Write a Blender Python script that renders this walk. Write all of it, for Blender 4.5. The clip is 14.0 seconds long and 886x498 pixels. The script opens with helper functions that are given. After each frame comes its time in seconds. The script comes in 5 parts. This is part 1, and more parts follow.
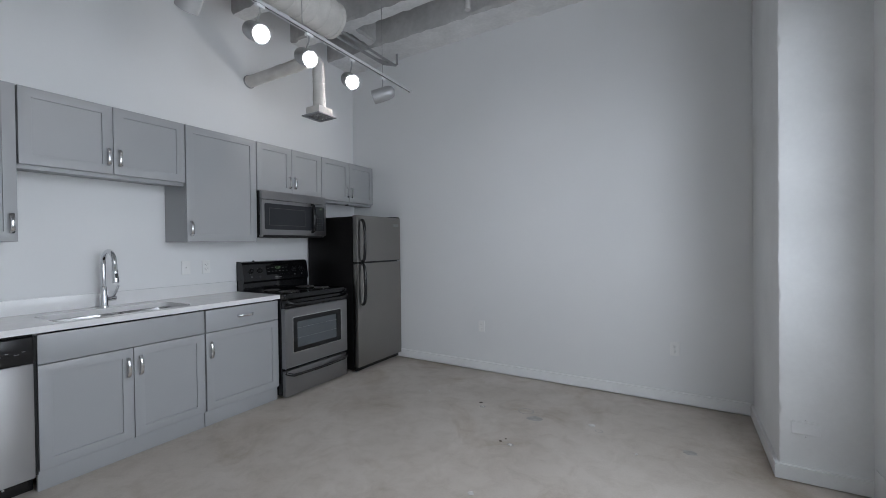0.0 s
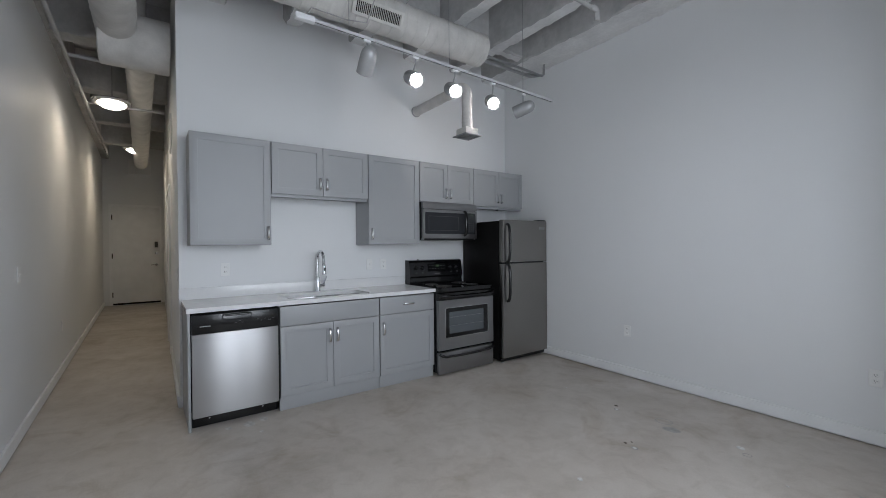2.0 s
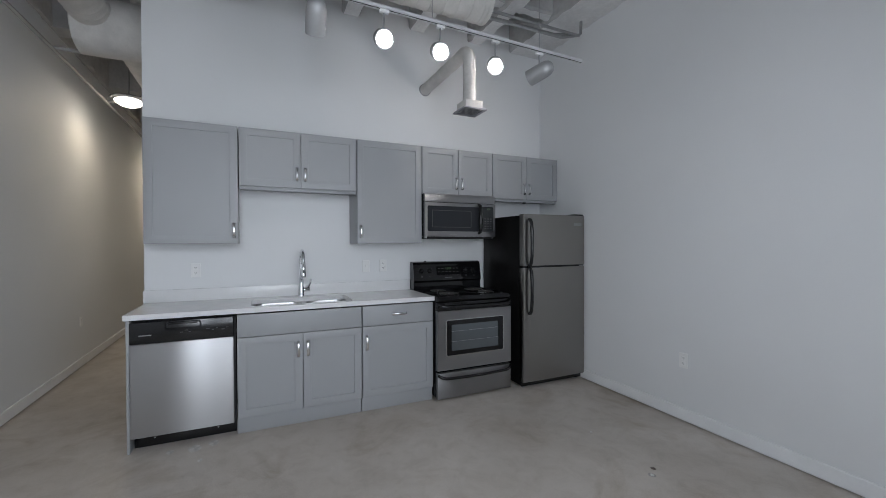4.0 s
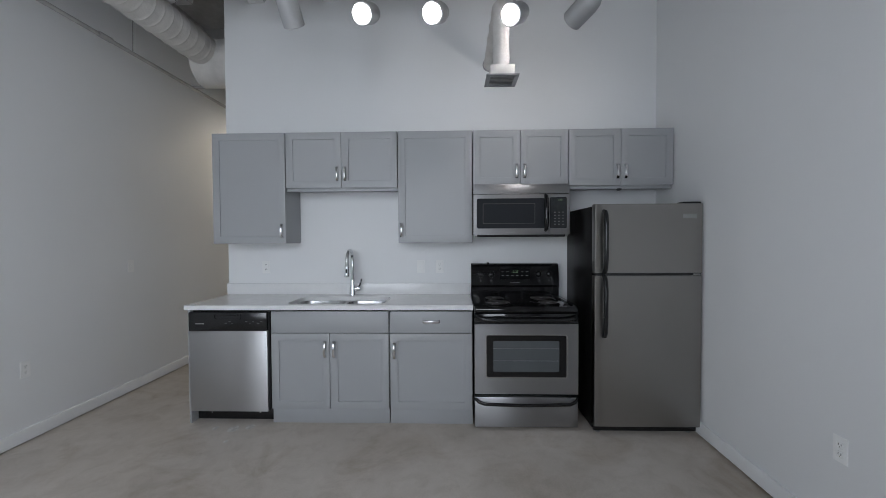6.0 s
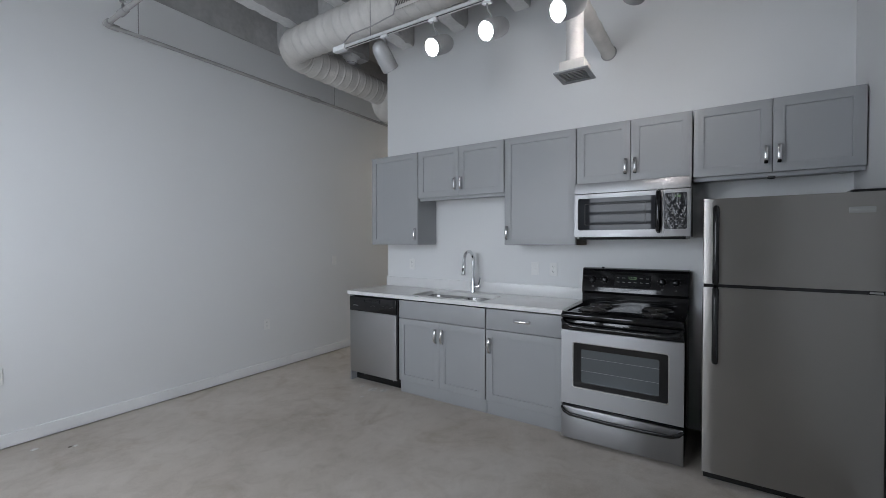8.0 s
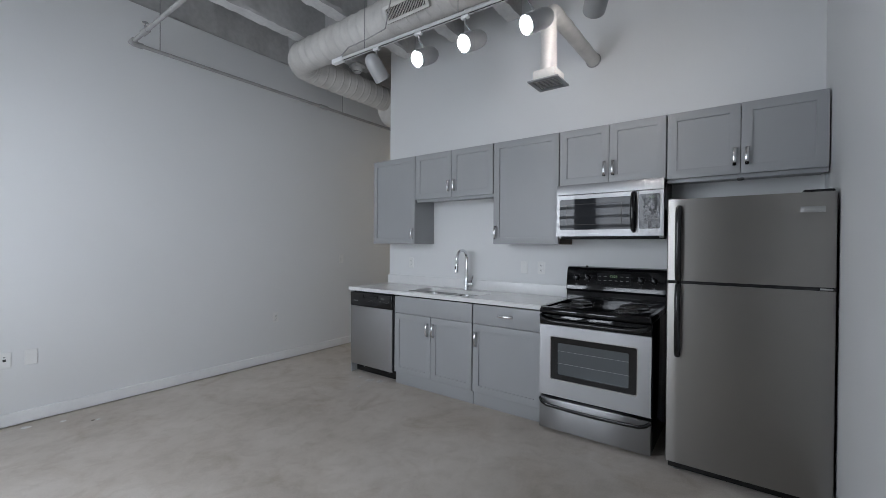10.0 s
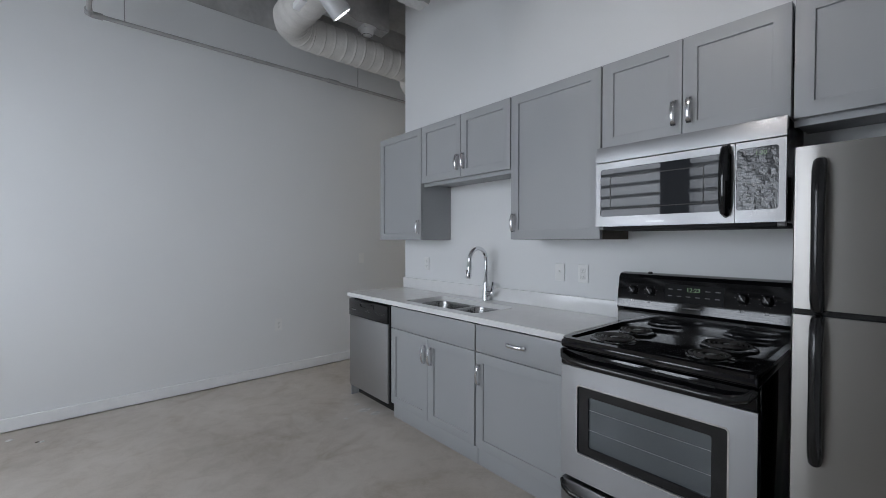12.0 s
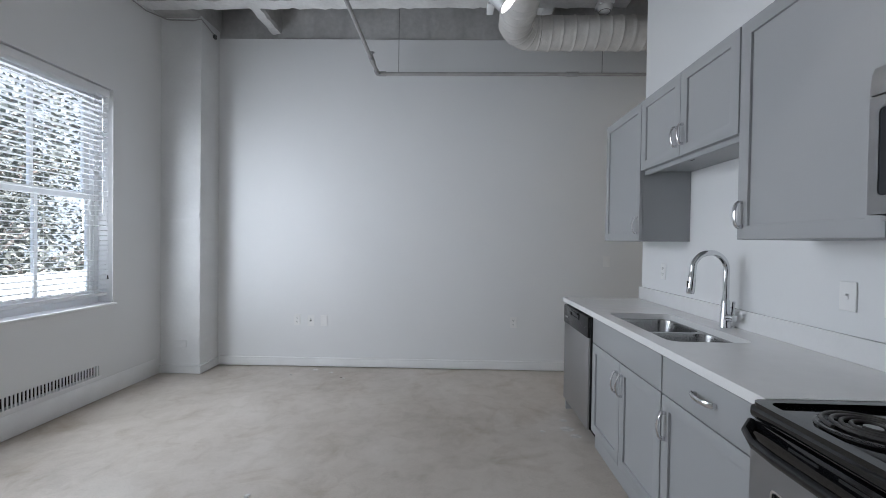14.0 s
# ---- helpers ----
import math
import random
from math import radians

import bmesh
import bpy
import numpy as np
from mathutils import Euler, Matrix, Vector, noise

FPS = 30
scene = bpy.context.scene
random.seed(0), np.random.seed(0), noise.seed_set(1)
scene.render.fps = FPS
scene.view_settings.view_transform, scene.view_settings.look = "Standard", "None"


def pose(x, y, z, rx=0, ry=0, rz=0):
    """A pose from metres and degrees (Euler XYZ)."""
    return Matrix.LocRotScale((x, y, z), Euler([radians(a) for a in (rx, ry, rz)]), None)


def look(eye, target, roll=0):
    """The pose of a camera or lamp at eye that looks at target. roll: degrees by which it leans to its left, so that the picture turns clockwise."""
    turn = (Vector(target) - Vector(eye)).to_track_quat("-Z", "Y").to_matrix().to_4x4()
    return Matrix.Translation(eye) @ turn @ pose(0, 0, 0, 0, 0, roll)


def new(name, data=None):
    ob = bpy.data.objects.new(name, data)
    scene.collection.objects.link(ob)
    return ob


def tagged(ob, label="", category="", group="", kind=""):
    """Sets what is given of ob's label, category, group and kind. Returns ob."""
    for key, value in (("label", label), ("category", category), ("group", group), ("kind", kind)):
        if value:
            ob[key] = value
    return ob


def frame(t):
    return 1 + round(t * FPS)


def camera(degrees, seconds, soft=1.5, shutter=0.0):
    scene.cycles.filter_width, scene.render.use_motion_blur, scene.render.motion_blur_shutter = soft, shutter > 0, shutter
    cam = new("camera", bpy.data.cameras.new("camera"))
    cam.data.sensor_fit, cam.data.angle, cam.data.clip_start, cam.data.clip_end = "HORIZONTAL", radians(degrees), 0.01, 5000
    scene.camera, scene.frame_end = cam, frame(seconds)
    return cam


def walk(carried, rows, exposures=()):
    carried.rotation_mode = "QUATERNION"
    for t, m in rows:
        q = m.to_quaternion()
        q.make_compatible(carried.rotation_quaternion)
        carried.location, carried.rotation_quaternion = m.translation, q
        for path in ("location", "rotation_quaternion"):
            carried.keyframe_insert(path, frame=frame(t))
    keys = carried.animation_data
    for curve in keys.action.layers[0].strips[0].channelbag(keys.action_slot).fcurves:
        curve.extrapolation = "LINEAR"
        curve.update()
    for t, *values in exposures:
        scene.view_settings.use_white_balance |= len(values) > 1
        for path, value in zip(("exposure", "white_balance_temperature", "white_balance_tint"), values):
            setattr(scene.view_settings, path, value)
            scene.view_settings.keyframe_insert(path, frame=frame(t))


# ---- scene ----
cam = camera(94.9, 14.0, soft=0.8)
EXPOSE = ((0.0, 3.0), (1.5, 2.95), (3.0, 2.9), (6.5, 2.9), (10.0, 2.88), (12.0, 2.9), (13.5, 3.02), (14.0, 3.06))
OPENING, BEHIND, FALL, HAZE = (3.75, 2.6), 0.9, 0.22, 0.07
SPOT_ROOM, SPOT_KITCHEN, HALL = 0.4, (0.05, 0.85), (2.2, 4.5)
KELVIN, TINT = 6150, 12
SLAT = 0
FLOOR_PATCHES = ((-0.516, 4.435, 0.056), (0.49, 4.41, 0.04))
FLOOR_RINGS = ((-0.62, 4.537, 0.062, 0.007), (-0.962, 4.461, 0.022, 0.008), (-0.535, 3.965, 0.024, 0.009), (-0.058, 4.45, 0.026, 0.004))
FLOOR_CRUMBS = ((-0.962, 4.461, 0.012), (-0.118, 4.522, 0.026), (-0.535, 3.965, 0.012), (-0.53, 3.368, 0.018), (-0.57, 1.0, 0.016), (-0.58, 2.86, 0.016), (-0.40, 0.83, 0.02), (-0.21, 0.76, 0.03), (-0.02, 0.93, 0.012), (0.2, 4.23, 0.008), (-1.53, 4.55, 0.01))
FLOOR_ANCHORS = ((-1.007, 4.53, 0.016), (-0.611, 3.985, 0.012), (-0.59, 4.03, 0.008), (-0.545, 0.985, 0.012))
PATH = [
    (0, (0.444, 1.438, 1.328), (-0.564, 3.165, 1.308), -0.7),
    (0.5, (0.623, 1.366, 1.353), (-0.642, 2.916, 1.326), -0.6),
    (1, (0.772, 1.298, 1.357), (-0.664, 2.689, 1.339), -0.6),
    (1.5, (0.857, 1.319, 1.351), (-0.688, 2.589, 1.338), -0.6),
    (2, (0.914, 1.369, 1.357), (-0.71, 2.537, 1.341), -0.5),
    (2.5, (0.91, 1.486, 1.344), (-0.765, 2.578, 1.331), -0.6),
    (3, (0.798, 1.677, 1.34), (-0.912, 2.714, 1.317), -0.4),
    (3.2, (0.759, 1.788, 1.338), (-0.965, 2.8, 1.321), -0.4),
    (5.3, (0.57, 3.238, 1.432), (-1.401, 3.573, 1.37), -0.2),
    (5.5, (0.535, 3.344, 1.428), (-1.451, 3.576, 1.37), -0.3),
    (6, (0.462, 3.629, 1.411), (-1.537, 3.57, 1.36), -0.3),
    (6.5, (0.382, 3.9, 1.391), (-1.583, 3.527, 1.349), -0.3),
    (7, (0.295, 4.128, 1.398), (-1.583, 3.441, 1.361), -0.2),
    (7.5, (0.301, 4.402, 1.395), (-1.455, 3.446, 1.357), -0.3),
    (7.7, (0.324, 4.513, 1.406), (-1.386, 3.477, 1.362), -0.3),
    (9.8, (0.421, 4.979, 1.365), (-1.176, 3.776, 1.345), 0.3),
    (10, (0.36, 4.991, 1.361), (-1.246, 3.8, 1.344), 0.4),
    (10.5, (0.129, 4.973, 1.364), (-1.483, 3.789, 1.341), 0.3),
    (11, (-0.192, 4.931, 1.37), (-1.791, 3.73, 1.342), 0.2),
    (11.5, (-0.545, 4.907, 1.367), (-2.056, 3.597, 1.336), 0.1),
    (12, (-0.816, 4.847, 1.361), (-2.132, 3.341, 1.326), 0.1),
    (12.5, (-1.076, 4.81, 1.364), (-2.073, 3.076, 1.335), 0.2),
    (13, (-1.324, 4.834, 1.34), (-1.944, 2.933, 1.315), 0.5),
    (13.5, (-1.502, 4.9, 1.356), (-1.795, 2.922, 1.32), 0.4),
    (14, (-1.66, 4.948, 1.346), (-1.596, 2.95, 1.316), 0.8),
]
walk(cam, [(t, look(eye, target, roll)) for t, eye, target, roll in PATH], [(t, stops, KELVIN, TINT) for t, stops in EXPOSE])

# ---- world and large lights ----
world = bpy.data.worlds.new("sky_world")
scene.world = world
world.use_nodes = True
wn = world.node_tree.nodes
sky = wn.new("ShaderNodeTexSky")
sky.sky_type, sky.sun_disc = "NISHITA", False
sky.sun_elevation, sky.sun_rotation = radians(60), radians(240)
sky.air_density, sky.dust_density = 1.0, 3.0
wn["Background"].inputs["Strength"].default_value = 0.13
world.node_tree.links.new(sky.outputs[0], wn["Background"].inputs["Color"])

sun = new("sun", bpy.data.lights.new("sun", "SUN"))
sun.data.energy, sun.data.angle, sun.data.color = 3.0, radians(25), (1.0, 0.97, 0.93)
sun.matrix_world = look((-7, -4, 14), (0, 0, 0))


def area_lamp(name, eye, target, sx, sy, power, color):
    d = bpy.data.lights.new(name, "AREA")
    d.shape, d.size, d.size_y, d.energy, d.color = "RECTANGLE", sx, sy, power, color
    ob = new(name, d)
    ob.matrix_world = look(eye, target)
    return ob


def spot_lamp(name, eye, target, power, degrees, color, radius=0.03):
    d = bpy.data.lights.new(name, "SPOT")
    d.energy, d.spot_size, d.spot_blend, d.color, d.shadow_soft_size = power, radians(degrees), 0.6, color, radius
    ob = new(name, d)
    ob.matrix_world = look(eye, target)
    return ob


DAY = (0.90, 0.955, 1.0)
WIN_X = 1.30         # inner face of the window wall
WINDOWS = ((1.53, 2.56), (2.86, 3.89))
for (a, b), watts in zip(WINDOWS, OPENING):
    c = (a + b) / 2
    # Added lamp between glass and blind, in place of sky light on the slats.
    area_lamp("window_daylight", (WIN_X + 0.118, c, 1.70), (0.0, c, 1.62), b - a - 0.12, 1.6, BEHIND, DAY)
    # Added strip lamps on the room side replace daylight; their stripes mimic slats in reflections.
    for k in range(10):
        z = 0.95 + 0.17 * k
        strip = area_lamp("added_daylight_strip", (WIN_X + 0.018, c, z), (0.0, c, z - FALL), b - a - 0.08, 0.12, watts / 10, DAY)
        strip.data.spread = radians(166)

# ---- materials ----


def material(name, color, rough=0.5, metal=0.0, vary=0.08, scale=2.5, fine=90.0, bump=0.03, stretch=(1, 1, 1), tint=None, coat=0.0, dist=0.002, fleck=0.0, brushed=0.0):
    """Noise at two scales on the colour, the roughness and the relief."""
    m = bpy.data.materials.new(name)
    m.use_nodes = True
    nt, n = m.node_tree, m.node_tree.nodes
    b = n["Principled BSDF"]
    tc, mp = n.new("ShaderNodeTexCoord"), n.new("ShaderNodeMapping")
    mp.inputs["Scale"].default_value = stretch
    nt.links.new(tc.outputs["Object"], mp.inputs["Vector"])
    big, small = n.new("ShaderNodeTexNoise"), n.new("ShaderNodeTexNoise")
    for tex, sc, de in ((big, scale, 5.0), (small, fine, 4.0)):
        tex.inputs["Scale"].default_value, tex.inputs["Detail"].default_value = sc, de
        nt.links.new(mp.outputs["Vector"], tex.inputs["Vector"])
    ramp = n.new("ShaderNodeValToRGB")
    c = Vector(color)
    t = Vector(tint) if tint else c * (1 - 2.2 * vary)
    ramp.color_ramp.elements[0].position, ramp.color_ramp.elements[1].position = 0.32, 0.68
    ramp.color_ramp.elements[0].color, ramp.color_ramp.elements[1].color = (*t, 1), (*(c * (1 + vary * 0.4)), 1)
    nt.links.new(big.outputs["Fac"], ramp.inputs["Fac"])
    mix = n.new("ShaderNodeMix")
    mix.data_type, mix.blend_type = "RGBA", "MULTIPLY"
    mix.inputs["Factor"].default_value = 1.0
    fr = n.new("ShaderNodeMapRange")
    fr.inputs["From Min"].default_value, fr.inputs["From Max"].default_value = 0.3, 0.7
    fr.inputs["To Min"].default_value, fr.inputs["To Max"].default_value = 1 - vary * 0.7 - fleck, 1.0
    nt.links.new(small.outputs["Fac"], fr.inputs["Value"])
    nt.links.new(ramp.outputs["Color"], mix.inputs["A"])
    nt.links.new(fr.outputs["Result"], mix.inputs["B"])
    nt.links.new(mix.outputs["Result"], b.inputs["Base Color"])
    rr = n.new("ShaderNodeMapRange")
    rr.inputs["To Min"].default_value, rr.inputs["To Max"].default_value = rough * 0.85, min(1.0, rough * 1.15)
    nt.links.new(big.outputs["Fac"], rr.inputs["Value"])
    nt.links.new(rr.outputs["Result"], b.inputs["Roughness"])
    b.inputs["Metallic"].default_value = metal
    b.inputs["Coat Weight"].default_value = coat
    b.inputs["Coat Roughness"].default_value = 0.12
    if brushed:
        tg = n.new("ShaderNodeCombineXYZ")
        tg.inputs["Z"].default_value = 1.0
        b.inputs["Anisotropic"].default_value = brushed
        nt.links.new(tg.outputs[0], b.inputs["Tangent"])
        rr.inputs["To Min"].default_value = rr.inputs["To Max"].default_value = rough
    if bump:
        bp = n.new("ShaderNodeBump")
        bp.inputs["Strength"].default_value, bp.inputs["Distance"].default_value = bump, dist
        nt.links.new(small.outputs["Fac"], bp.inputs["Height"])
        nt.links.new(bp.outputs["Normal"], b.inputs["Normal"])
    return m


def glow(name, color, strength):
    m = bpy.data.materials.new(name)
    m.use_nodes = True
    b = m.node_tree.nodes["Principled BSDF"]
    b.inputs["Base Color"].default_value = (*(0.2 * Vector(color)), 1)
    b.inputs["Emission Color"].default_value = (*color, 1)
    b.inputs["Emission Strength"].default_value = strength
    return m


def glass(name, color=(1, 1, 1), rough=0.0):
    m = bpy.data.materials.new(name)
    m.use_nodes = True
    b = m.node_tree.nodes["Principled BSDF"]
    b.inputs["Base Color"].default_value = (*color, 1)
    b.inputs["Transmission Weight"].default_value = 1.0
    b.inputs["Roughness"].default_value = rough
    b.inputs["IOR"].default_value = 1.45
    return m


def concrete_floor():
    m = bpy.data.materials.new("polished_concrete")
    m.use_nodes = True
    nt, n = m.node_tree, m.node_tree.nodes
    b = n["Principled BSDF"]
    tc = n.new("ShaderNodeTexCoord")

    def tex(scale, detail, rough=0.55, distort=0.0):
        x = n.new("ShaderNodeTexNoise")
        x.inputs["Scale"].default_value, x.inputs["Detail"].default_value = scale, detail
        x.inputs["Roughness"].default_value, x.inputs["Distortion"].default_value = rough, distort
        nt.links.new(tc.outputs["Object"], x.inputs["Vector"])
        return x

    def ramp(src, p0, c0, p1, c1):
        r = n.new("ShaderNodeValToRGB")
        e = r.color_ramp.elements
        e[0].position, e[1].position, e[0].color, e[1].color = p0, p1, (*c0, 1), (*c1, 1)
        nt.links.new(src.outputs["Fac"], r.inputs["Fac"])
        return r

    def mix(kind, fac, a, c):
        x = n.new("ShaderNodeMix")
        x.data_type, x.blend_type = "RGBA", kind
        x.inputs["Factor"].default_value = fac
        nt.links.new(a.outputs[0] if a.type != "MIX" else a.outputs["Result"], x.inputs["A"])
        nt.links.new(c.outputs[0], x.inputs["B"])
        return x

    clouds = ramp(tex(0.75, 6, 0.6, 0.4), 0.35, FLOOR_DARK, 0.66, FLOOR_LIGHT)
    stains = ramp(tex(1.7, 7, 0.62, 0.8), 0.27, (0.72, 0.66, 0.58), 0.46, (1, 1, 1))
    scuffs = ramp(tex(7.0, 8, 0.7, 0.6), 0.34, (0.80, 0.78, 0.75), 0.55, (1, 1, 1))
    grain = ramp(tex(120, 4), 0.35, (0.88, 0.88, 0.88), 0.65, (1, 1, 1))
    c = mix("MULTIPLY", 0.85, clouds, stains)
    c = mix("MULTIPLY", 0.6, c, scuffs)
    c = mix("MULTIPLY", 0.8, c, grain)
    nt.links.new(c.outputs["Result"], b.inputs["Base Color"])
    rr = n.new("ShaderNodeMapRange")
    rr.inputs["From Min"].default_value, rr.inputs["From Max"].default_value = 0.3, 0.7
    rr.inputs["To Min"].default_value, rr.inputs["To Max"].default_value = 0.30, 0.62
    nt.links.new(tex(3.1, 6, 0.65).outputs["Fac"], rr.inputs["Value"])
    nt.links.new(rr.outputs["Result"], b.inputs["Roughness"])
    b.inputs["Specular IOR Level"].default_value = 0.4
    bp = n.new("ShaderNodeBump")
    bp.inputs["Strength"].default_value, bp.inputs["Distance"].default_value = 0.08, 0.002
    nt.links.new(tex(35, 6).outputs["Fac"], bp.inputs["Height"])
    nt.links.new(bp.outputs["Normal"], b.inputs["Normal"])
    return m


FLOOR_DARK, FLOOR_LIGHT = (0.44, 0.394, 0.343), (0.60, 0.553, 0.503)
M_FLOOR = concrete_floor()
M_WALL = material("eggshell_wall_paint", (0.775, 0.782, 0.786), 0.55, vary=0.012, scale=0.9, fine=160, bump=0.012, dist=0.001)
M_TRIM = material("white_trim_paint", (0.85, 0.855, 0.86), 0.4, vary=0.03, scale=4, fine=60, bump=0.03)
M_COLUMN = material("column_paint", (0.76, 0.768, 0.77), 0.5, vary=0.04, scale=2.2, fine=45, bump=0.18, dist=0.003)
M_CONCRETE = material("grey_concrete", (0.56, 0.555, 0.548), 0.9, vary=0.10, scale=3, fine=22, bump=0.45, dist=0.008, fleck=0.06)
M_RIB = material("chipped_painted_concrete", (0.80, 0.795, 0.79), 0.8, vary=0.06, scale=5, fine=30, bump=0.4, dist=0.008, fleck=0.05)
M_CAB = material("grey_cabinet_lacquer", (0.345, 0.354, 0.362), 0.42, vary=0.01, scale=3, fine=140, bump=0.0)
M_CAB_IN = material("raw_cabinet_side", (0.36, 0.34, 0.32), 0.6, vary=0.06, scale=8)
M_QUARTZ = material("white_quartz", (0.78, 0.78, 0.78), 0.20, vary=0.012, scale=14, fine=260, bump=0.0, fleck=0.03)
M_STEEL = material("brushed_steel", (0.50, 0.50, 0.505), 0.44, 1.0, vary=0.015, scale=4, fine=300, bump=0.0, brushed=0.82)
M_STEEL_H = material("brushed_steel_across", (0.335, 0.335, 0.34), 0.38, 1.0, vary=0.015, scale=4, fine=300, bump=0.0, brushed=0.82)
M_STEEL_FR = material("satin_fridge_steel", (0.315, 0.302, 0.288), 0.34, 1.0, vary=0.02, scale=2, fine=400, bump=0.0, brushed=0.75)
M_SINK = material("satin_sink_steel", (0.36, 0.36, 0.36), 0.26, 1.0, vary=0.04, scale=6, fine=80, bump=0.05, stretch=(30, 1, 1))
M_CHROME = material("chrome", (0.75, 0.76, 0.78), 0.07, 1.0, vary=0.02, bump=0.0)
M_NICKEL = material("brushed_nickel", (0.72, 0.72, 0.73), 0.16, 1.0, vary=0.03, bump=0.0)
M_RAIL = material("grey_white_rail", (0.60, 0.605, 0.61), 0.4, vary=0.03, bump=0.0)
M_SILVER = material("silver_lamp_paint", (0.46, 0.465, 0.47), 0.5, 0.55, vary=0.04, scale=9, bump=0.02)
M_BLACK = material("black_plastic", (0.009, 0.009, 0.010), 0.20, vary=0.1, scale=12, fine=200, bump=0.02)
M_ENAMEL = material("black_enamel", (0.006, 0.006, 0.007), 0.07, vary=0.1, scale=12, bump=0.0)
M_FRSIDE = material("textured_black_steel", (0.009, 0.0085, 0.0085), 0.34, vary=0.1, scale=8, fine=220, bump=0.25)
M_FRSIDE.node_tree.nodes["Principled BSDF"].inputs["Specular IOR Level"].default_value = 0.1
# Near-black that puts the shade of gaps and slots into colour; also black parts.
M_DARK = material("gap_shade_and_black", (0.01, 0.01, 0.01), 0.8, vary=0.1, bump=0.0)
M_COIL = material("burner_coil", (0.10, 0.095, 0.092), 0.38, 0.7, vary=0.15, scale=30)
M_PAN = material("black_drip_pan", (0.008, 0.008, 0.008), 0.12, 0.0, vary=0.15, scale=20, bump=0.0)
M_OVENGLASS = material("smoked_oven_glass", (0.13, 0.145, 0.155), 0.07, 0.4, vary=0.05, scale=3, bump=0.0)
M_MWGLASS = material("smoked_microwave_glass", (0.028, 0.030, 0.034), 0.02, 0.0, vary=0.02, bump=0.0)
M_MWGLASS.node_tree.nodes["Principled BSDF"].inputs["Specular IOR Level"].default_value = 0.2
M_FILM = material("wrinkled_clear_film", (0.022, 0.024, 0.027), 0.08, 0.0, vary=0.1, scale=30, fine=34, bump=0.6, dist=0.005)
M_LEGEND = material("pale_print", (0.13, 0.13, 0.13), 0.5, vary=0.02, bump=0.0)
M_BADGE = material("silver_badge", (0.38, 0.38, 0.38), 0.3, 0.8, vary=0.02, bump=0.0)
M_PLATE = material("white_plastic", (0.84, 0.84, 0.83), 0.35, vary=0.02, bump=0.0)
M_SLOT = material("dark_socket_slot", (0.06, 0.06, 0.06), 0.6, bump=0.0)
M_DUCT = material("white_duct_wrap", (0.66, 0.64, 0.61), 0.7, vary=0.07, scale=7, fine=70, bump=0.35, dist=0.004)
M_PIPE = material("painted_pipe", (0.40, 0.392, 0.385), 0.5, vary=0.07, scale=12, fine=80, bump=0.15)
M_CONDUIT = material("galvanised_conduit", (0.42, 0.42, 0.42), 0.35, 0.7, vary=0.08, scale=20)
M_DIFF = material("aluminium_diffuser", (0.33, 0.335, 0.34), 0.4, 0.5, vary=0.05)
M_BLIND = material("white_blind_slat", (0.82, 0.83, 0.84), 0.45, vary=0.02, bump=0.01)
M_VINYL = material("white_window_vinyl", (0.80, 0.81, 0.82), 0.4, vary=0.03, bump=0.01)
M_GLASS = glass("window_glass")
M_BULB = glow("lit_bulb", (1.0, 0.97, 0.92), 5.0)
M_BOWL = glow("lit_frosted_bowl", (1.0, 0.90, 0.74), 1.6)
M_HAZE = glow("bright_overcast_haze", (0.93, 0.97, 1.0), HAZE)
M_DIGIT = glow("green_display", (0.45, 0.70, 0.38), 0.035)
M_PANEL = material("dull_black_panel", (0.006, 0.006, 0.007), 0.3, vary=0.1, scale=12, bump=0.0)
M_PANEL.node_tree.nodes["Principled BSDF"].inputs["Specular IOR Level"].default_value = 0.04
M_PATCH = material("grey_patching_compound", (0.40, 0.385, 0.365), 0.6, vary=0.12, scale=20, bump=0.2)
M_SMEAR = material("pale_plaster_smear", (0.66, 0.64, 0.61), 0.8, vary=0.15, scale=25, bump=0.2)
M_CRUMB = material("plaster_crumb", (0.72, 0.71, 0.69), 0.9, vary=0.1, scale=60, bump=0.4)
M_RUST = material("rusty_anchor", (0.12, 0.09, 0.07), 0.7, vary=0.25, scale=60, bump=0.4)
M_BARK = material("tree_bark", (0.10, 0.08, 0.065), 0.9, vary=0.2, scale=10, bump=0.6)
M_LEAF = material("tree_leaf", (0.12, 0.135, 0.11), 0.6, vary=0.3, scale=1.5)
M_GROUND = material("lawn_and_asphalt", (0.12, 0.125, 0.10), 0.9, vary=0.3, scale=0.5)
M_STUCCO = material("white_stucco", (0.80, 0.80, 0.79), 0.8, vary=0.05, scale=2)

# ---- building helpers ----
ORIGIN = {}


def thing(name, loc, label, category, group="", kind=""):
    ob = new(name)
    ob.location = loc
    ob.empty_display_size = 0.1
    ORIGIN[ob.name] = Vector(loc)
    return tagged(ob, label, category, group, kind)


def to_mesh(bm, name, mat, smooth=True):
    me = bpy.data.meshes.new(name)
    bmesh.ops.recalc_face_normals(bm, faces=bm.faces)
    bm.to_mesh(me)
    bm.free()
    if smooth:
        me.polygons.foreach_set("use_smooth", [True] * len(me.polygons))
        me.set_sharp_from_angle(angle=radians(35))
    me.materials.append(mat)
    return me


def part(name, bm, mat, parent, label=""):
    """One mesh, given in world coordinates, under a thing or a part."""
    o = ORIGIN[parent.name]
    bmesh.ops.translate(bm, verts=bm.verts, vec=-o)
    ob = new(name, to_mesh(bm, name, mat))
    ob.parent = parent
    ORIGIN[ob.name] = o
    if label:
        ob["label"] = label
    return ob


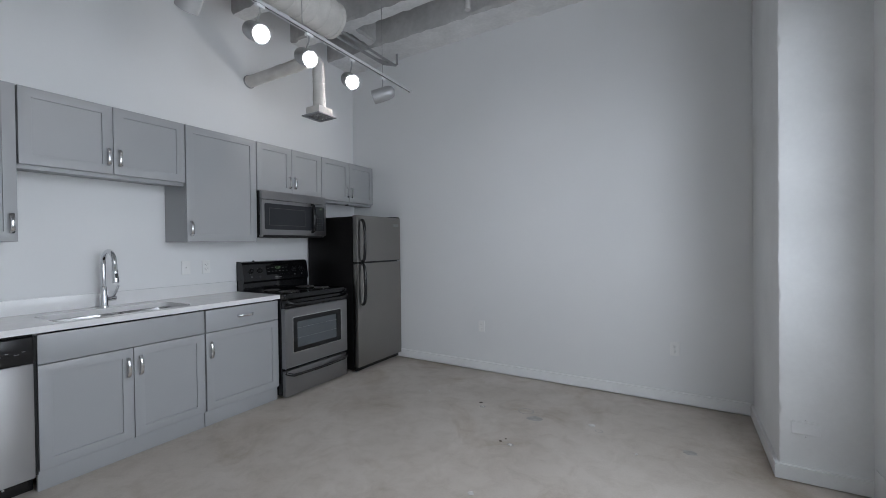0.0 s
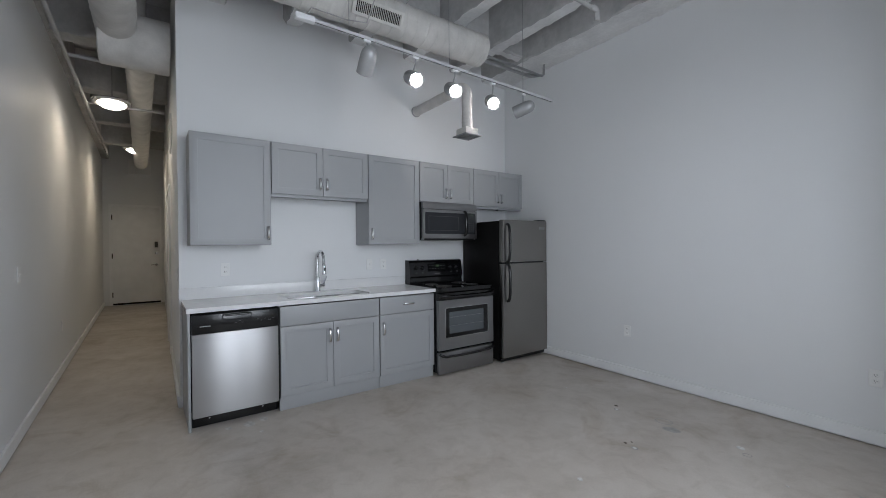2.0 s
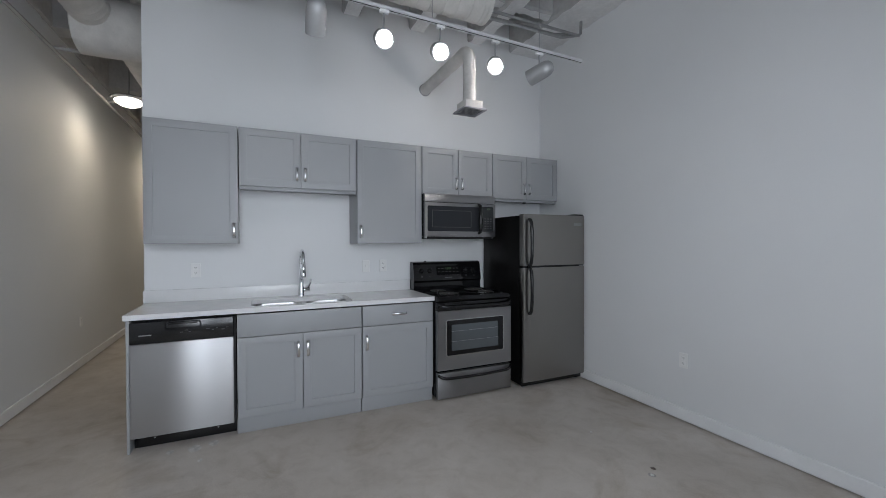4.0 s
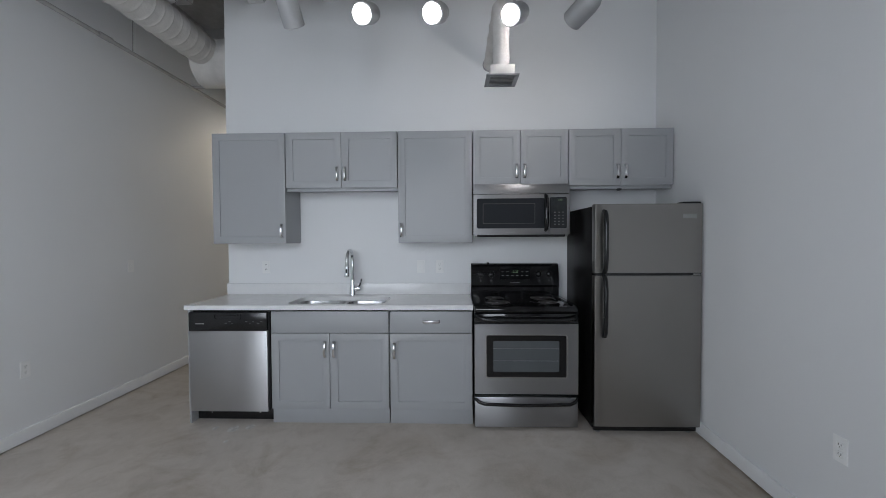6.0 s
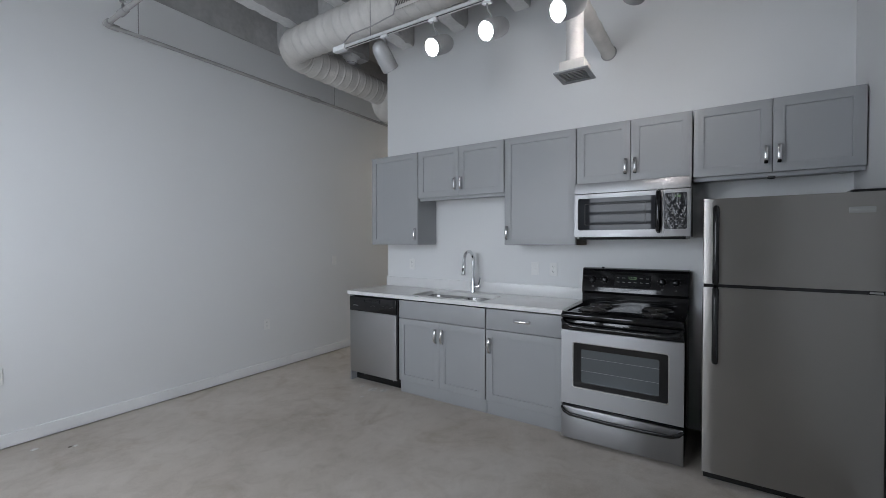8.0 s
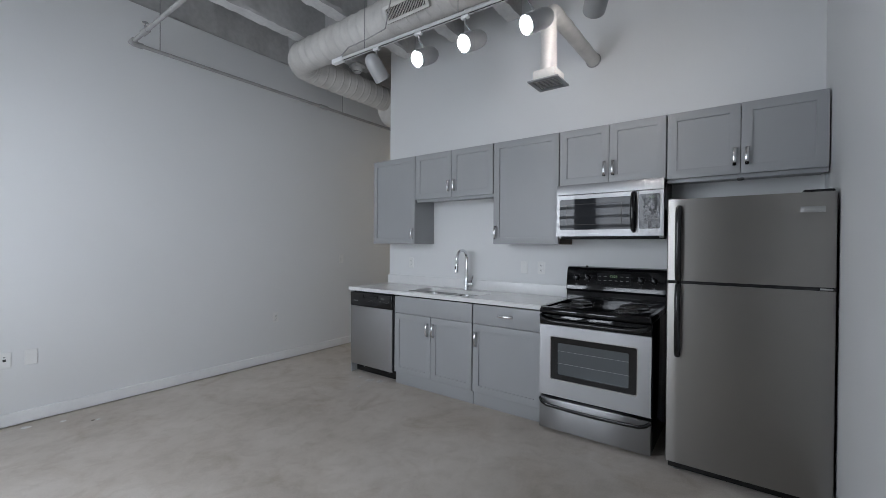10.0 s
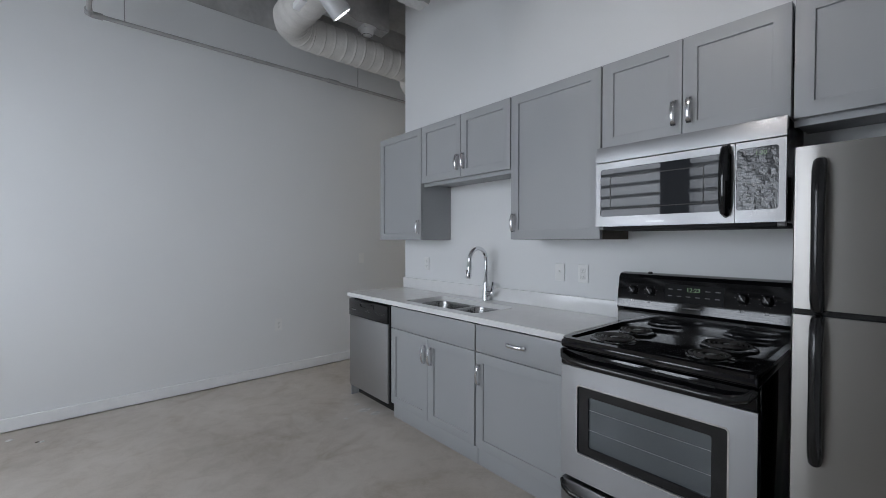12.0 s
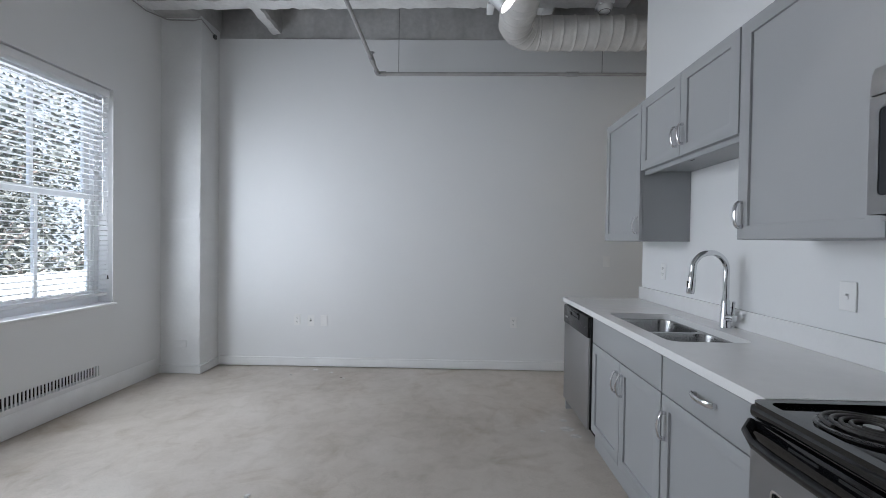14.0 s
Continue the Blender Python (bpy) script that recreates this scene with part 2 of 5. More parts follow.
def solo(name, bm, mat, loc, label, category, group="", kind=""):
    """A thing or piece of the setting that is one mesh."""
    bmesh.ops.translate(bm, verts=bm.verts, vec=-Vector(loc))
    ob = new(name, to_mesh(bm, name, mat))
    ob.location = loc
    ORIGIN[ob.name] = Vector(loc)
    return tagged(ob, label, category, group, kind)


def box(x0, x1, y0, y1, z0, z1, bevel=0.0, seg=2, bm=None):
    bm = bm or bmesh.new()
    got = bmesh.ops.create_cube(bm, size=1.0)["verts"]
    for v in got:
        v.co = Vector(((x0 + x1) / 2 + v.co.x * (x1 - x0), (y0 + y1) / 2 + v.co.y * (y1 - y0), (z0 + z1) / 2 + v.co.z * (z1 - z0)))
    if bevel:
        edges = list({e for v in got for e in v.link_edges})
        bmesh.ops.bevel(bm, geom=edges, offset=bevel, segments=seg, profile=0.5, affect="EDGES")
    return bm


def sweep(points, radius, sides=16, bm=None, cap=True, squash=1.0):
    """A tube along points; radius is one number or one for each point."""
    bm = bm or bmesh.new()
    pts = [Vector(p) for p in points]
    rad = radius if isinstance(radius, (list, tuple)) else [radius] * len(pts)
    rings, ref = [], None
    for i, p in enumerate(pts):
        d = (pts[min(i + 1, len(pts) - 1)] - pts[max(i - 1, 0)]).normalized()
        if ref is None:
            ref = d.orthogonal().normalized() if abs(d.z) > 0.9 else d.cross(Vector((0, 0, 1))).normalized()
        ref = (ref - d * ref.dot(d)).normalized()
        up = d.cross(ref)
        rings.append([bm.verts.new(p + rad[i] * (math.cos(a) * ref + squash * math.sin(a) * up)) for a in (2 * math.pi * k / sides for k in range(sides))])
    for a, b in zip(rings, rings[1:]):
        for k in range(sides):
            bm.faces.new((a[k], a[(k + 1) % sides], b[(k + 1) % sides], b[k]))
    if cap:
        bm.faces.new(rings[0][::-1])
        bm.faces.new(rings[-1])
    return bm


def arc(center, a, b, steps, start=0.0, end=90.0):
    """Points round a centre from direction a towards b."""
    c, a, b = Vector(center), Vector(a), Vector(b)
    return [c + a * math.cos(radians(start + (end - start) * i / steps)) + b * math.sin(radians(start + (end - start) * i / steps)) for i in range(steps + 1)]


def rounded(u0, u1, v0, v1, r, steps=5):
    """The outline of a rectangle with round corners."""
    out = []
    for cu, cv, a0 in ((u1 - r, v1 - r, 0), (u0 + r, v1 - r, 90), (u0 + r, v0 + r, 180), (u1 - r, v0 + r, 270)):
        out += [(cu + r * math.cos(radians(a0 + 90 * i / steps)), cv + r * math.sin(radians(a0 + 90 * i / steps))) for i in range(steps + 1)]
    return out


def rect(u0, u1, v0, v1):
    return [(u0, v0), (u1, v0), (u1, v1), (u0, v1)]


def plate(outer, holes, axis, w0, w1):
    """A slab between w0 and w1 along axis, with real holes. Outlines are (x, y) for z, (y, z) for x and (x, z) for y."""
    place = {"z": lambda u, v, w: (u, v, w), "x": lambda u, v, w: (w, u, v), "y": lambda u, v, w: (u, w, v)}[axis]
    bm = bmesh.new()
    edges = []
    for loop in (outer, *holes):
        vs = [bm.verts.new(place(u, v, w0)) for u, v in loop]
        edges += [bm.edges.new((vs[i], vs[(i + 1) % len(vs)])) for i in range(len(vs))]
    bmesh.ops.triangle_fill(bm, edges=edges, use_beauty=True)
    got = bmesh.ops.extrude_face_region(bm, geom=list(bm.faces))["geom"]
    shift = Vector(place(0, 0, w1)) - Vector(place(0, 0, w0))
    bmesh.ops.translate(bm, verts=[g for g in got if isinstance(g, bmesh.types.BMVert)], vec=shift)
    return bm


def lathe(profile, m=Matrix(), sides=24, bm=None):
    """Turns a profile of (radius, height) round the z axis, then sets it at m."""
    bm = bm or bmesh.new()
    rings = []
    for r, h in profile:
        rings.append([bm.verts.new(m @ Vector((max(r, 0.0004) * math.cos(2 * math.pi * k / sides), max(r, 0.0004) * math.sin(2 * math.pi * k / sides), h))) for k in range(sides)])
    for a, b in zip(rings, rings[1:]):
        for k in range(sides):
            bm.faces.new((a[k], a[(k + 1) % sides], b[(k + 1) % sides], b[k]))
    bm.faces.new(rings[0][::-1])
    bm.faces.new(rings[-1])
    return bm


def aim(loc, direction):
    """A pose whose z axis points along direction."""
    return Matrix.Translation(loc) @ Vector(direction).to_track_quat("Z", "Y").to_matrix().to_4x4()


def prism(corners, z0, z1):
    """An upright block on a plan of corners."""
    bm = bmesh.new()
    lo = [bm.verts.new((x, y, z0)) for x, y in corners]
    hi = [bm.verts.new((x, y, z1)) for x, y in corners]
    n = len(corners)
    for i in range(n):
        bm.faces.new((lo[i], lo[(i + 1) % n], hi[(i + 1) % n], hi[i]))
    bm.faces.new(lo[::-1])
    bm.faces.new(hi)
    return bm


def wording(text, size, m, mat, parent, name):
    c = bpy.data.curves.new(name, "FONT")
    c.body, c.size, c.align_x, c.align_y, c.extrude = text, size, "CENTER", "CENTER", 0.0005
    tmp = bpy.data.objects.new(name, c)
    me = bpy.data.meshes.new_from_object(tmp)
    bpy.data.objects.remove(tmp)
    me.materials.append(mat)
    me.transform(Matrix.Translation(-ORIGIN[parent.name]) @ m)
    ob = new(name, me)
    ob.parent = parent
    ORIGIN[ob.name] = ORIGIN[parent.name]
    return ob


# ---- the large structure ----
KX = -3.19           # face of the kitchen wall
TOP = 3.53           # underside of the ribs
SLAB = 3.98          # underside of the slab
CN, CS = (0.916, 4.345), (0.892, 0.968)   # free corners of the two columns
END_X = -11.5        # face of the hall's end wall


def south(x):
    return 0.645 + 0.016 * x


def north(x):
    return 5.399 - 0.033 * (x - KX)


def hall(x):
    return 1.562 - 0.010 * (x - KX)


def structure(name, bm, mat, label, category):
    ob = solo(name, bm, mat, (0, 0, 0), label, category, kind="structure")
    if name == "ceiling_rib":
        ob.data.materials.append(M_CONCRETE)
    return ob


structure("floor", box(END_X - 0.3, WIN_X + 0.3, -0.3, 5.8, -0.2, 0.0), M_FLOOR, "stained and scuffed bare concrete floor with a dull sheen", "floor")
structure("wall_south", prism([(END_X - 0.1, south(END_X - 0.1)), (WIN_X, south(WIN_X)), (WIN_X, south(WIN_X) - 0.2), (END_X - 0.1, south(END_X - 0.1) - 0.2)], 0, TOP - 0.04), M_WALL, "long plain off-white painted wall", "wall")
structure("wall_north", prism([(KX - 0.1, north(KX - 0.1)), (WIN_X, north(WIN_X)), (WIN_X, north(WIN_X) + 0.2), (KX - 0.1, north(KX - 0.1) + 0.2)], 0, TOP + 0.03), M_WALL, "plain off-white painted wall beside the fridge", "wall")
structure("wall_kitchen", box(KX - 0.15, KX, hall(KX) + 0.002, north(KX) + 0.1, 0, SLAB), M_WALL, "off-white painted wall behind the kitchen units", "wall")
structure("wall_hall", prism([(END_X, hall(END_X)), (KX, hall(KX)), (KX, hall(KX) + 0.001), (KX - 0.15, hall(KX) + 0.15), (END_X, hall(END_X) + 0.15)], 0, SLAB), M_WALL, "off-white painted side wall of the hallway", "wall")
structure("wall_hall_end", box(END_X - 0.2, END_X, south(END_X) - 0.1, hall(END_X) + 0.2, 0, SLAB), M_WALL, "off-white wall at the end of the hallway", "wall")
vent_hole = rect(1.67, 3.72, 0.20, 0.285)
structure("wall_window", plate(rect(0.2, 5.7, 0, SLAB), [rect(a, b, 0.79, 2.615) for a, b in WINDOWS] + [vent_hole], "x", WIN_X, WIN_X + 0.22), M_WALL, "off-white outer wall with two deep window openings", "wall")


def worn_column(x0, y0, y1, corner, top, seed):
    """A plastered column whose free edge is uneven and chipped."""
    rng = random.Random(seed)
    bm = bmesh.new()
    rows, n = [], 90
    for i in range(n + 1):
        z = top * i / n
        chip = 0.012 * max(0.0, rng.random() - 0.86) / 0.14
        e = [rng.uniform(-0.0018, 0.0018) for _ in range(3)]
        s = 1 if corner == y0 else -1
        edge = [(x0 + 0.010 + chip + e[0], corner), (x0 + 0.003 + chip * 0.6 + e[1], corner + s * (0.003 + chip * 0.6)), (x0, corner + s * (0.010 + chip + e[2]))]
        far = y1 if corner == y0 else y0
        rows.append([bm.verts.new((x, y, z)) for x, y in [(WIN_X, corner), *edge, (x0, far), (WIN_X, far)]])
    for a, b in zip(rows, rows[1:]):
        for k in range(6):
            bm.faces.new((a[k], a[(k + 1) % 6], b[(k + 1) % 6], b[k]))
    bm.faces.new(rows[0][::-1])
    bm.faces.new(rows[-1])
    return bm


structure("column_north", worn_column(CN[0], CN[1], north(WIN_X), CN[1], TOP, 3), M_COLUMN, "painted boxed concrete column with uneven worn edges", "column")
structure("column_south", worn_column(CS[0], south(1.3) - 0.02, CS[1], CS[1], TOP + 0.03, 4), M_COLUMN, "painted boxed concrete column in the corner", "column")
for nm, (x0, yc), s, fn in (("trim_column_north", CN, -1, north), ("trim_column_south", CS, 1, south)):
    d = 0.02
    bm = plate([(WIN_X, yc), (x0, yc), (x0, fn(x0)), (x0 - d, fn(x0)), (x0 - d, yc + s * d), (WIN_X, yc + s * d)], [], "z", 0.006, 0.085)
    structure(nm, bm, M_COLUMN, "plaster skirting painted over round the column foot", "baseboard")

# ceiling: slab, ribs and cross ribs
structure("ceiling", box(END_X - 0.3, WIN_X + 0.3, -0.3, 5.8, SLAB, SLAB + 0.2), M_CONCRETE, "bare concrete slab between ribs", "ceiling")


def rough_beam(x0, x1, y0, y1, z0, z1, seed, along="x", amp=0.009):
    """A cast beam with a chipped, wavy lower edge."""
    bm = bmesh.new()
    rng = random.Random(seed)
    length = (x1 - x0) if along == "x" else (y1 - y0)
    n = max(2, int(length / 0.06))
    rows = []
    for i in range(n + 1):
        f = i / n
        chip = 0.03 * max(0.0, rng.random() - 0.82) / 0.18
        chip2 = 0.03 * max(0.0, rng.random() - 0.82) / 0.18
        j = [rng.uniform(-amp, amp) for _ in range(6)]
        if along == "x":
            x = x0 + f * length
            row = [(x, y0, z1), (x, y0 + j[0], z0 + 0.02 + chip), (x, y0 + 0.015 + chip * 0.5, z0 + j[1]), (x, y1 - 0.015 - chip2 * 0.5, z0 + j[2]), (x, y1 + j[3], z0 + 0.02 + chip2), (x, y1, z1)]
        else:
            y = y0 + f * length
            row = [(x0, y, z1), (x0 + j[0], y, z0 + 0.02 + chip), (x0 + 0.015, y, z0 + j[1]), (x1 - 0.015, y, z0 + j[2]), (x1 + j[3], y, z0 + 0.02 + chip2), (x1, y, z1)]
        rows.append([bm.verts.new(p) for p in row])
    for a, b in zip(rows, rows[1:]):
        for k in range(5):
            f = bm.faces.new((a[k], a[k + 1], b[k + 1], b[k]))
            # underside takes the paler colour, every other face the greyer one
            f.material_index = 0 if k == 2 else 1
    bm.faces.new(rows[0]).material_index = 1
    bm.faces.new(rows[-1][::-1]).material_index = 1
    return bm


for i, yc in enumerate((1.20, 1.864, 2.528, 3.192, 3.856, 4.52)):
    structure("ceiling_rib", rough_beam(KX + 0.002, WIN_X, yc - 0.085, yc + 0.085, TOP, SLAB, i), M_RIB, "chipped white-painted concrete ceiling rib", "ceiling rib")
structure("ceiling_rib", rough_beam(KX + 0.002, WIN_X, 4.97, 5.6, TOP - 0.002, SLAB, 21), M_RIB, "chipped white-painted concrete rib along the wall", "ceiling rib")
structure("ceiling_rib", rough_beam(END_X, WIN_X, south(END_X) - 0.3, 0.60, TOP - 0.05, SLAB, 22), M_CONCRETE, "rough bare concrete edge beam above the painted wall", "ceiling rib")
for i, xc in enumerate((-2.50, 0.30)):
    structure("ceiling_rib", rough_beam(xc - 0.06, xc + 0.06, 0.5, north(xc), TOP + 0.035, SLAB, 40 + i, "y"), M_RIB, "chipped white-painted concrete cross rib", "ceiling rib")
for i, xc in enumerate((-4.6, -6.3, -8.0, -9.7)):
    structure("ceiling_rib", rough_beam(xc - 0.12, xc + 0.12, 0.1, 1.7, TOP - 0.05, SLAB, 60 + i, "y"), M_CONCRETE, "rough bare concrete beam across the hallway", "ceiling rib")
structure("ceiling_rib", rough_beam(0.90, WIN_X, 0.3, 5.6, TOP + 0.012, SLAB, 80, "y"), M_CONCRETE, "rough bare concrete beam above the windows", "ceiling rib")

# baseboards
def baseboard(name, fn, x0, x1, side):
    d = 0.02 * side
    bm = prism([(x0, fn(x0)), (x1, fn(x1)), (x1, fn(x1) + d), (x0, fn(x0) + d)], 0.012, 0.10)
    bmesh.ops.bevel(bm, geom=[e for e in bm.edges if min(v.co.z for v in e.verts) > 0.09], offset=0.004, segments=1, affect="EDGES")
    structure(name, bm, M_TRIM, "low white painted baseboard", "baseboard")


baseboard("baseboard_south", south, END_X, CS[0] - 0.02, 1)
baseboard("baseboard_north", north, KX, CN[0] - 0.02, -1)
baseboard("baseboard_hall", hall, -5.34, KX, -1)
structure("baseboard_window", box(WIN_X - 0.006, WIN_X, CS[1] + 0.02, CN[1] - 0.02, 0.004, 0.16, 0.002), M_TRIM, "flush painted board below the wall grille", "baseboard")
structure("trim_hall_corner", box(KX - 0.02, KX + 0.004, hall(KX) - 0.016, hall(KX) + 0.02, 0.0, 0.095, 0.002), M_TRIM, "end of the hallway baseboard", "baseboard")

# ---- kitchen units ----


def shaker_door(name, x, y0, y1, z0, z1, parent, frame_w=0.058):
    """A framed door whose face lies at x, towards the room."""
    bm = plate(rect(y0, y1, z0, z1), [rect(y0 + frame_w, y1 - frame_w, z0 + frame_w, z1 - frame_w)], "x", x - 0.02, x)
    outer = [e for e in bm.edges if all(abs(v.co.x - x) < 1e-5 for v in e.verts) and len(e.link_faces) == 2 and e.calc_face_angle(0) > 1.0]
    bmesh.ops.bevel(bm, geom=outer, offset=0.0022, segments=2, profile=0.5, affect="EDGES")
    box(x - 0.018, x - 0.011, y0 + frame_w - 0.006, y1 - frame_w + 0.006, z0 + frame_w - 0.006, z1 - frame_w + 0.006, bm=bm)
    return part(name, bm, M_CAB, parent)


def pull(x, y, z, length, parent, upright=True, mat=None):
    """A flat bowed pull with two square feet."""
    bm = bmesh.new()
    n, half = 12, length / 2
    rows = []
    for i in range(n + 1):
        f = -1 + 2 * i / n
        s, out = f * half, 0.012 + 0.019 * math.cos(f * math.pi / 2) ** 0.6 if abs(f) < 1 else 0.010
        w = 0.0085 + 0.0018 * abs(f)
        ring = []
        for a, b in ((-w, 0.0), (-w, 0.005), (-w * 0.5, 0.0075), (w * 0.5, 0.0075), (w, 0.005), (w, 0.0)):
            ring.append(bm.verts.new((x + out + b, y + (a if upright else s), z + (s if upright else a))))
        rows.append(ring)
    for a, b in zip(rows, rows[1:]):
        for k in range(6):
            bm.faces.new((a[k], a[(k + 1) % 6], b[(k + 1) % 6], b[k]))
    bm.faces.new(rows[0])
    bm.faces.new(rows[-1][::-1])
    for s in (-half + 0.006, half - 0.006):
        if upright:
            box(x - 0.001, x + 0.016, y - 0.007, y + 0.007, z + s - 0.007, z + s + 0.007, 0.001, 1, bm)
        else:
            box(x - 0.001, x + 0.016, y + s - 0.007, y + s + 0.007, z - 0.007, z + 0.007, 0.001, 1, bm)
    return part("handle", bm, mat or M_NICKEL, parent, "bowed brushed-nickel pull")


UX = -2.86
M_RAW = material("raw_brown_board", (0.17, 0.14, 0.115), 0.7, vary=0.1, scale=8)
UPPER = "wall-hung kitchen cabinets"


def upper(y0, y1, z0, z1, doors, handles, label):
    t = thing("wall_cabinet", (KX, (y0 + y1) / 2, z0), label, "cabinet", UPPER)
    part("body", plate(rect(y0 + 0.0038, y1 - 0.0038, z0, z1), [rect(y0 + 0.018, y1 - 0.018, z0 + 0.03, z1 - 0.018)], "x", KX + 0.001, UX - 0.022), M_CAB, t)
    part("bottom_panel", box(KX + 0.002, UX - 0.024, y0 + 0.0185, y1 - 0.0185, z0 + 0.012, z0 + 0.028), M_CAB, t)
    part("back_panel", box(KX + 0.002, KX + 0.01, y0 + 0.019, y1 - 0.019, z0 + 0.032, z1 - 0.019), M_CAB_IN, t)
    w = (y1 - y0) / doors
    for i in range(doors):
        d = shaker_door("door", UX, y0 + i * w + (0.0045 if i == 0 else 0.002), y0 + (i + 1) * w - (0.0045 if i == doors - 1 else 0.002), z0 + 0.001, z1 - 0.001, t)
        pull(UX, *handles[i], 0.115, d)
    return t


Z0, Z1 = 1.377, 2.288
upper(1.620, 2.236, Z0, Z1, 1, [(2.236 - 0.032, Z0 + 0.105)], "tall grey wall cabinet with one shaker door")
c2 = upper(2.236, 3.162, 1.832, Z1, 2, [(2.699 - 0.032, 1.945), (2.699 + 0.032, 1.945)], "short grey double-door wall cabinet above the sink")
part("light_rail", box(UX - 0.05, UX - 0.03, 2.238, 3.160, 1.806, 1.836, 0.002), M_CAB, c2)
part("puck", lathe([(0.02, 0), (0.02, -0.012), (0.014, -0.016)], Matrix.Translation((UX - 0.06, 2.70, 1.826)), 16), M_SLOT, c2, "small dark fixing under the cabinet")
c3 = upper(3.162, 3.774, Z0, Z1, 1, [(3.162 + 0.032, Z0 + 0.105)], "tall grey wall cabinet beside the microwave")
part("side_skin", box(KX + 0.004, UX - 0.024, 3.7705, 3.7735, Z0 + 0.001, Z1 - 0.45), M_RAW, c3, "raw brown board on the cabinet side")
upper(3.774, 4.546, 1.846, Z1, 2, [(4.160 - 0.032, 1.955), (4.160 + 0.032, 1.955)], "short grey double-door wall cabinet above the microwave")
c5 = upper(4.546, 5.384, 1.834, Z1, 2, [(4.965 - 0.032, 1.945), (4.965 + 0.032, 1.945)], "short grey double-door wall cabinet above the fridge")
part("light_rail", box(UX - 0.05, UX - 0.03, 4.548, 5.382, 1.808, 1.838, 0.002), M_CAB, c5)

part("puck", lathe([(0.02, 0), (0.02, -0.012), (0.014, -0.016)], Matrix.Translation((UX - 0.04, 4.965, 1.812)), 16), M_SLOT, c5, "small dark fixing under the cabinet")

BX = -2.575          # face of the base doors


def base(y0, y1, doors, drawer_pull, handles, label):
    t = thing("base_cabinet", ((KX + BX) / 2, (y0 + y1) / 2, 0), label, "cabinet", "base kitchen cabinets")
    for u in (y0 + 0.004, y1 - 0.022):
        part("side_panel", box(KX + 0.02, BX - 0.07, u, u + 0.018, 0.12, 0.877), M_CAB, t)
    part("bottom_panel", box(KX + 0.02, BX - 0.022, y0 + 0.02, y1 - 0.02, 0.122, 0.14), M_CAB, t)
    for z in (0.14, 0.684, 0.86):
        part("front_rail", box(BX - 0.092, BX - 0.0725, y0 + 0.0195, y1 - 0.0195, z + 0.0005, z + 0.0165 + (0.012 if z < 0.7 and z > 0.2 else 0)), M_CAB, t)
    part("back_panel", box(KX + 0.004, KX + 0.018, y0 + 0.002, y1 - 0.002, 0.13, 0.876), M_CAB_IN, t)
    part("toe_board", box(BX - 0.05, BX - 0.028, y0 + 0.002, y1 - 0.002, 0.0, 0.122, 0.001), M_CAB, t)
    dr = part("drawer_front", box(BX - 0.02, BX, y0 + 0.0045, y1 - 0.0045, 0.701, 0.864, 0.003), M_CAB, t)
    if drawer_pull:
        pull(BX, (y0 + y1) / 2, 0.79, 0.13, dr, upright=False)
    w = (y1 - y0) / doors
    for i in range(doors):
        d = shaker_door("door", BX, y0 + i * w + (0.0045 if i == 0 else 0.002), y0 + (i + 1) * w - (0.0045 if i == doors - 1 else 0.002), 0.118, 0.696, t)
        pull(BX, *handles[i], 0.125, d)
    return t


base(2.222, 3.130, 2, False, [(2.676 - 0.034, 0.578), (2.676 + 0.034, 0.578)], "grey double-door sink base cabinet with a false drawer front")
base(3.132, 3.760, 1, True, [(3.132 + 0.036, 0.568)], "grey base cabinet with one drawer above one door")
solo("end_panel", box(KX + 0.003, BX - 0.005, 1.580, 1.598, 0, 0.876, 0.001), M_CAB, (-2.88, 1.589, 0), "narrow grey finished panel beside the dishwasher", "panel")

# worktop with a cut-out, its upstand
BOWLS = ((2.335, 2.705), (2.735, 3.065))
ct = thing("worktop", (-2.87, 2.67, 0.879), "white quartz worktop with a polished eased edge", "worktop")
slab = plate(rect(KX + 0.003, -2.550, 1.572, 3.762)[0:4], [rounded(-3.02, -2.635, 2.32, 3.08, 0.05)], "z", 0.879, 0.914)
part("slab", slab, M_QUARTZ, ct)
part("upstand", box(KX + 0.003, KX + 0.022, 1.556, 3.762, 0.9145, 1.012, 0.0015), M_QUARTZ, ct)

sink = thing("sink", (-2.83, 2.70, 0.70), "undermounted double-bowl stainless steel sink in the worktop", "sink")


def bowl(y0, y1, x0, x1, depth):
    bm = bmesh.new()
    loops = []
    for inset, z, r in ((0.0, 0.878, 0.07), (0.004, 0.86, 0.07), (0.012, 0.878 - depth + 0.035, 0.065), (0.03, 0.878 - depth + 0.008, 0.055), (0.055, 0.878 - depth, 0.04)):
        loops.append([bm.verts.new((u, v, z)) for u, v in rounded(x0 + inset, x1 - inset, y0 + inset, y1 - inset, r)])
    for a, b in zip(loops, loops[1:]):
        for k in range(len(a)):
            bm.faces.new((a[k], a[(k + 1) % len(a)], b[(k + 1) % len(a)], b[k]))
    bm.faces.new(loops[-1])
    return bm


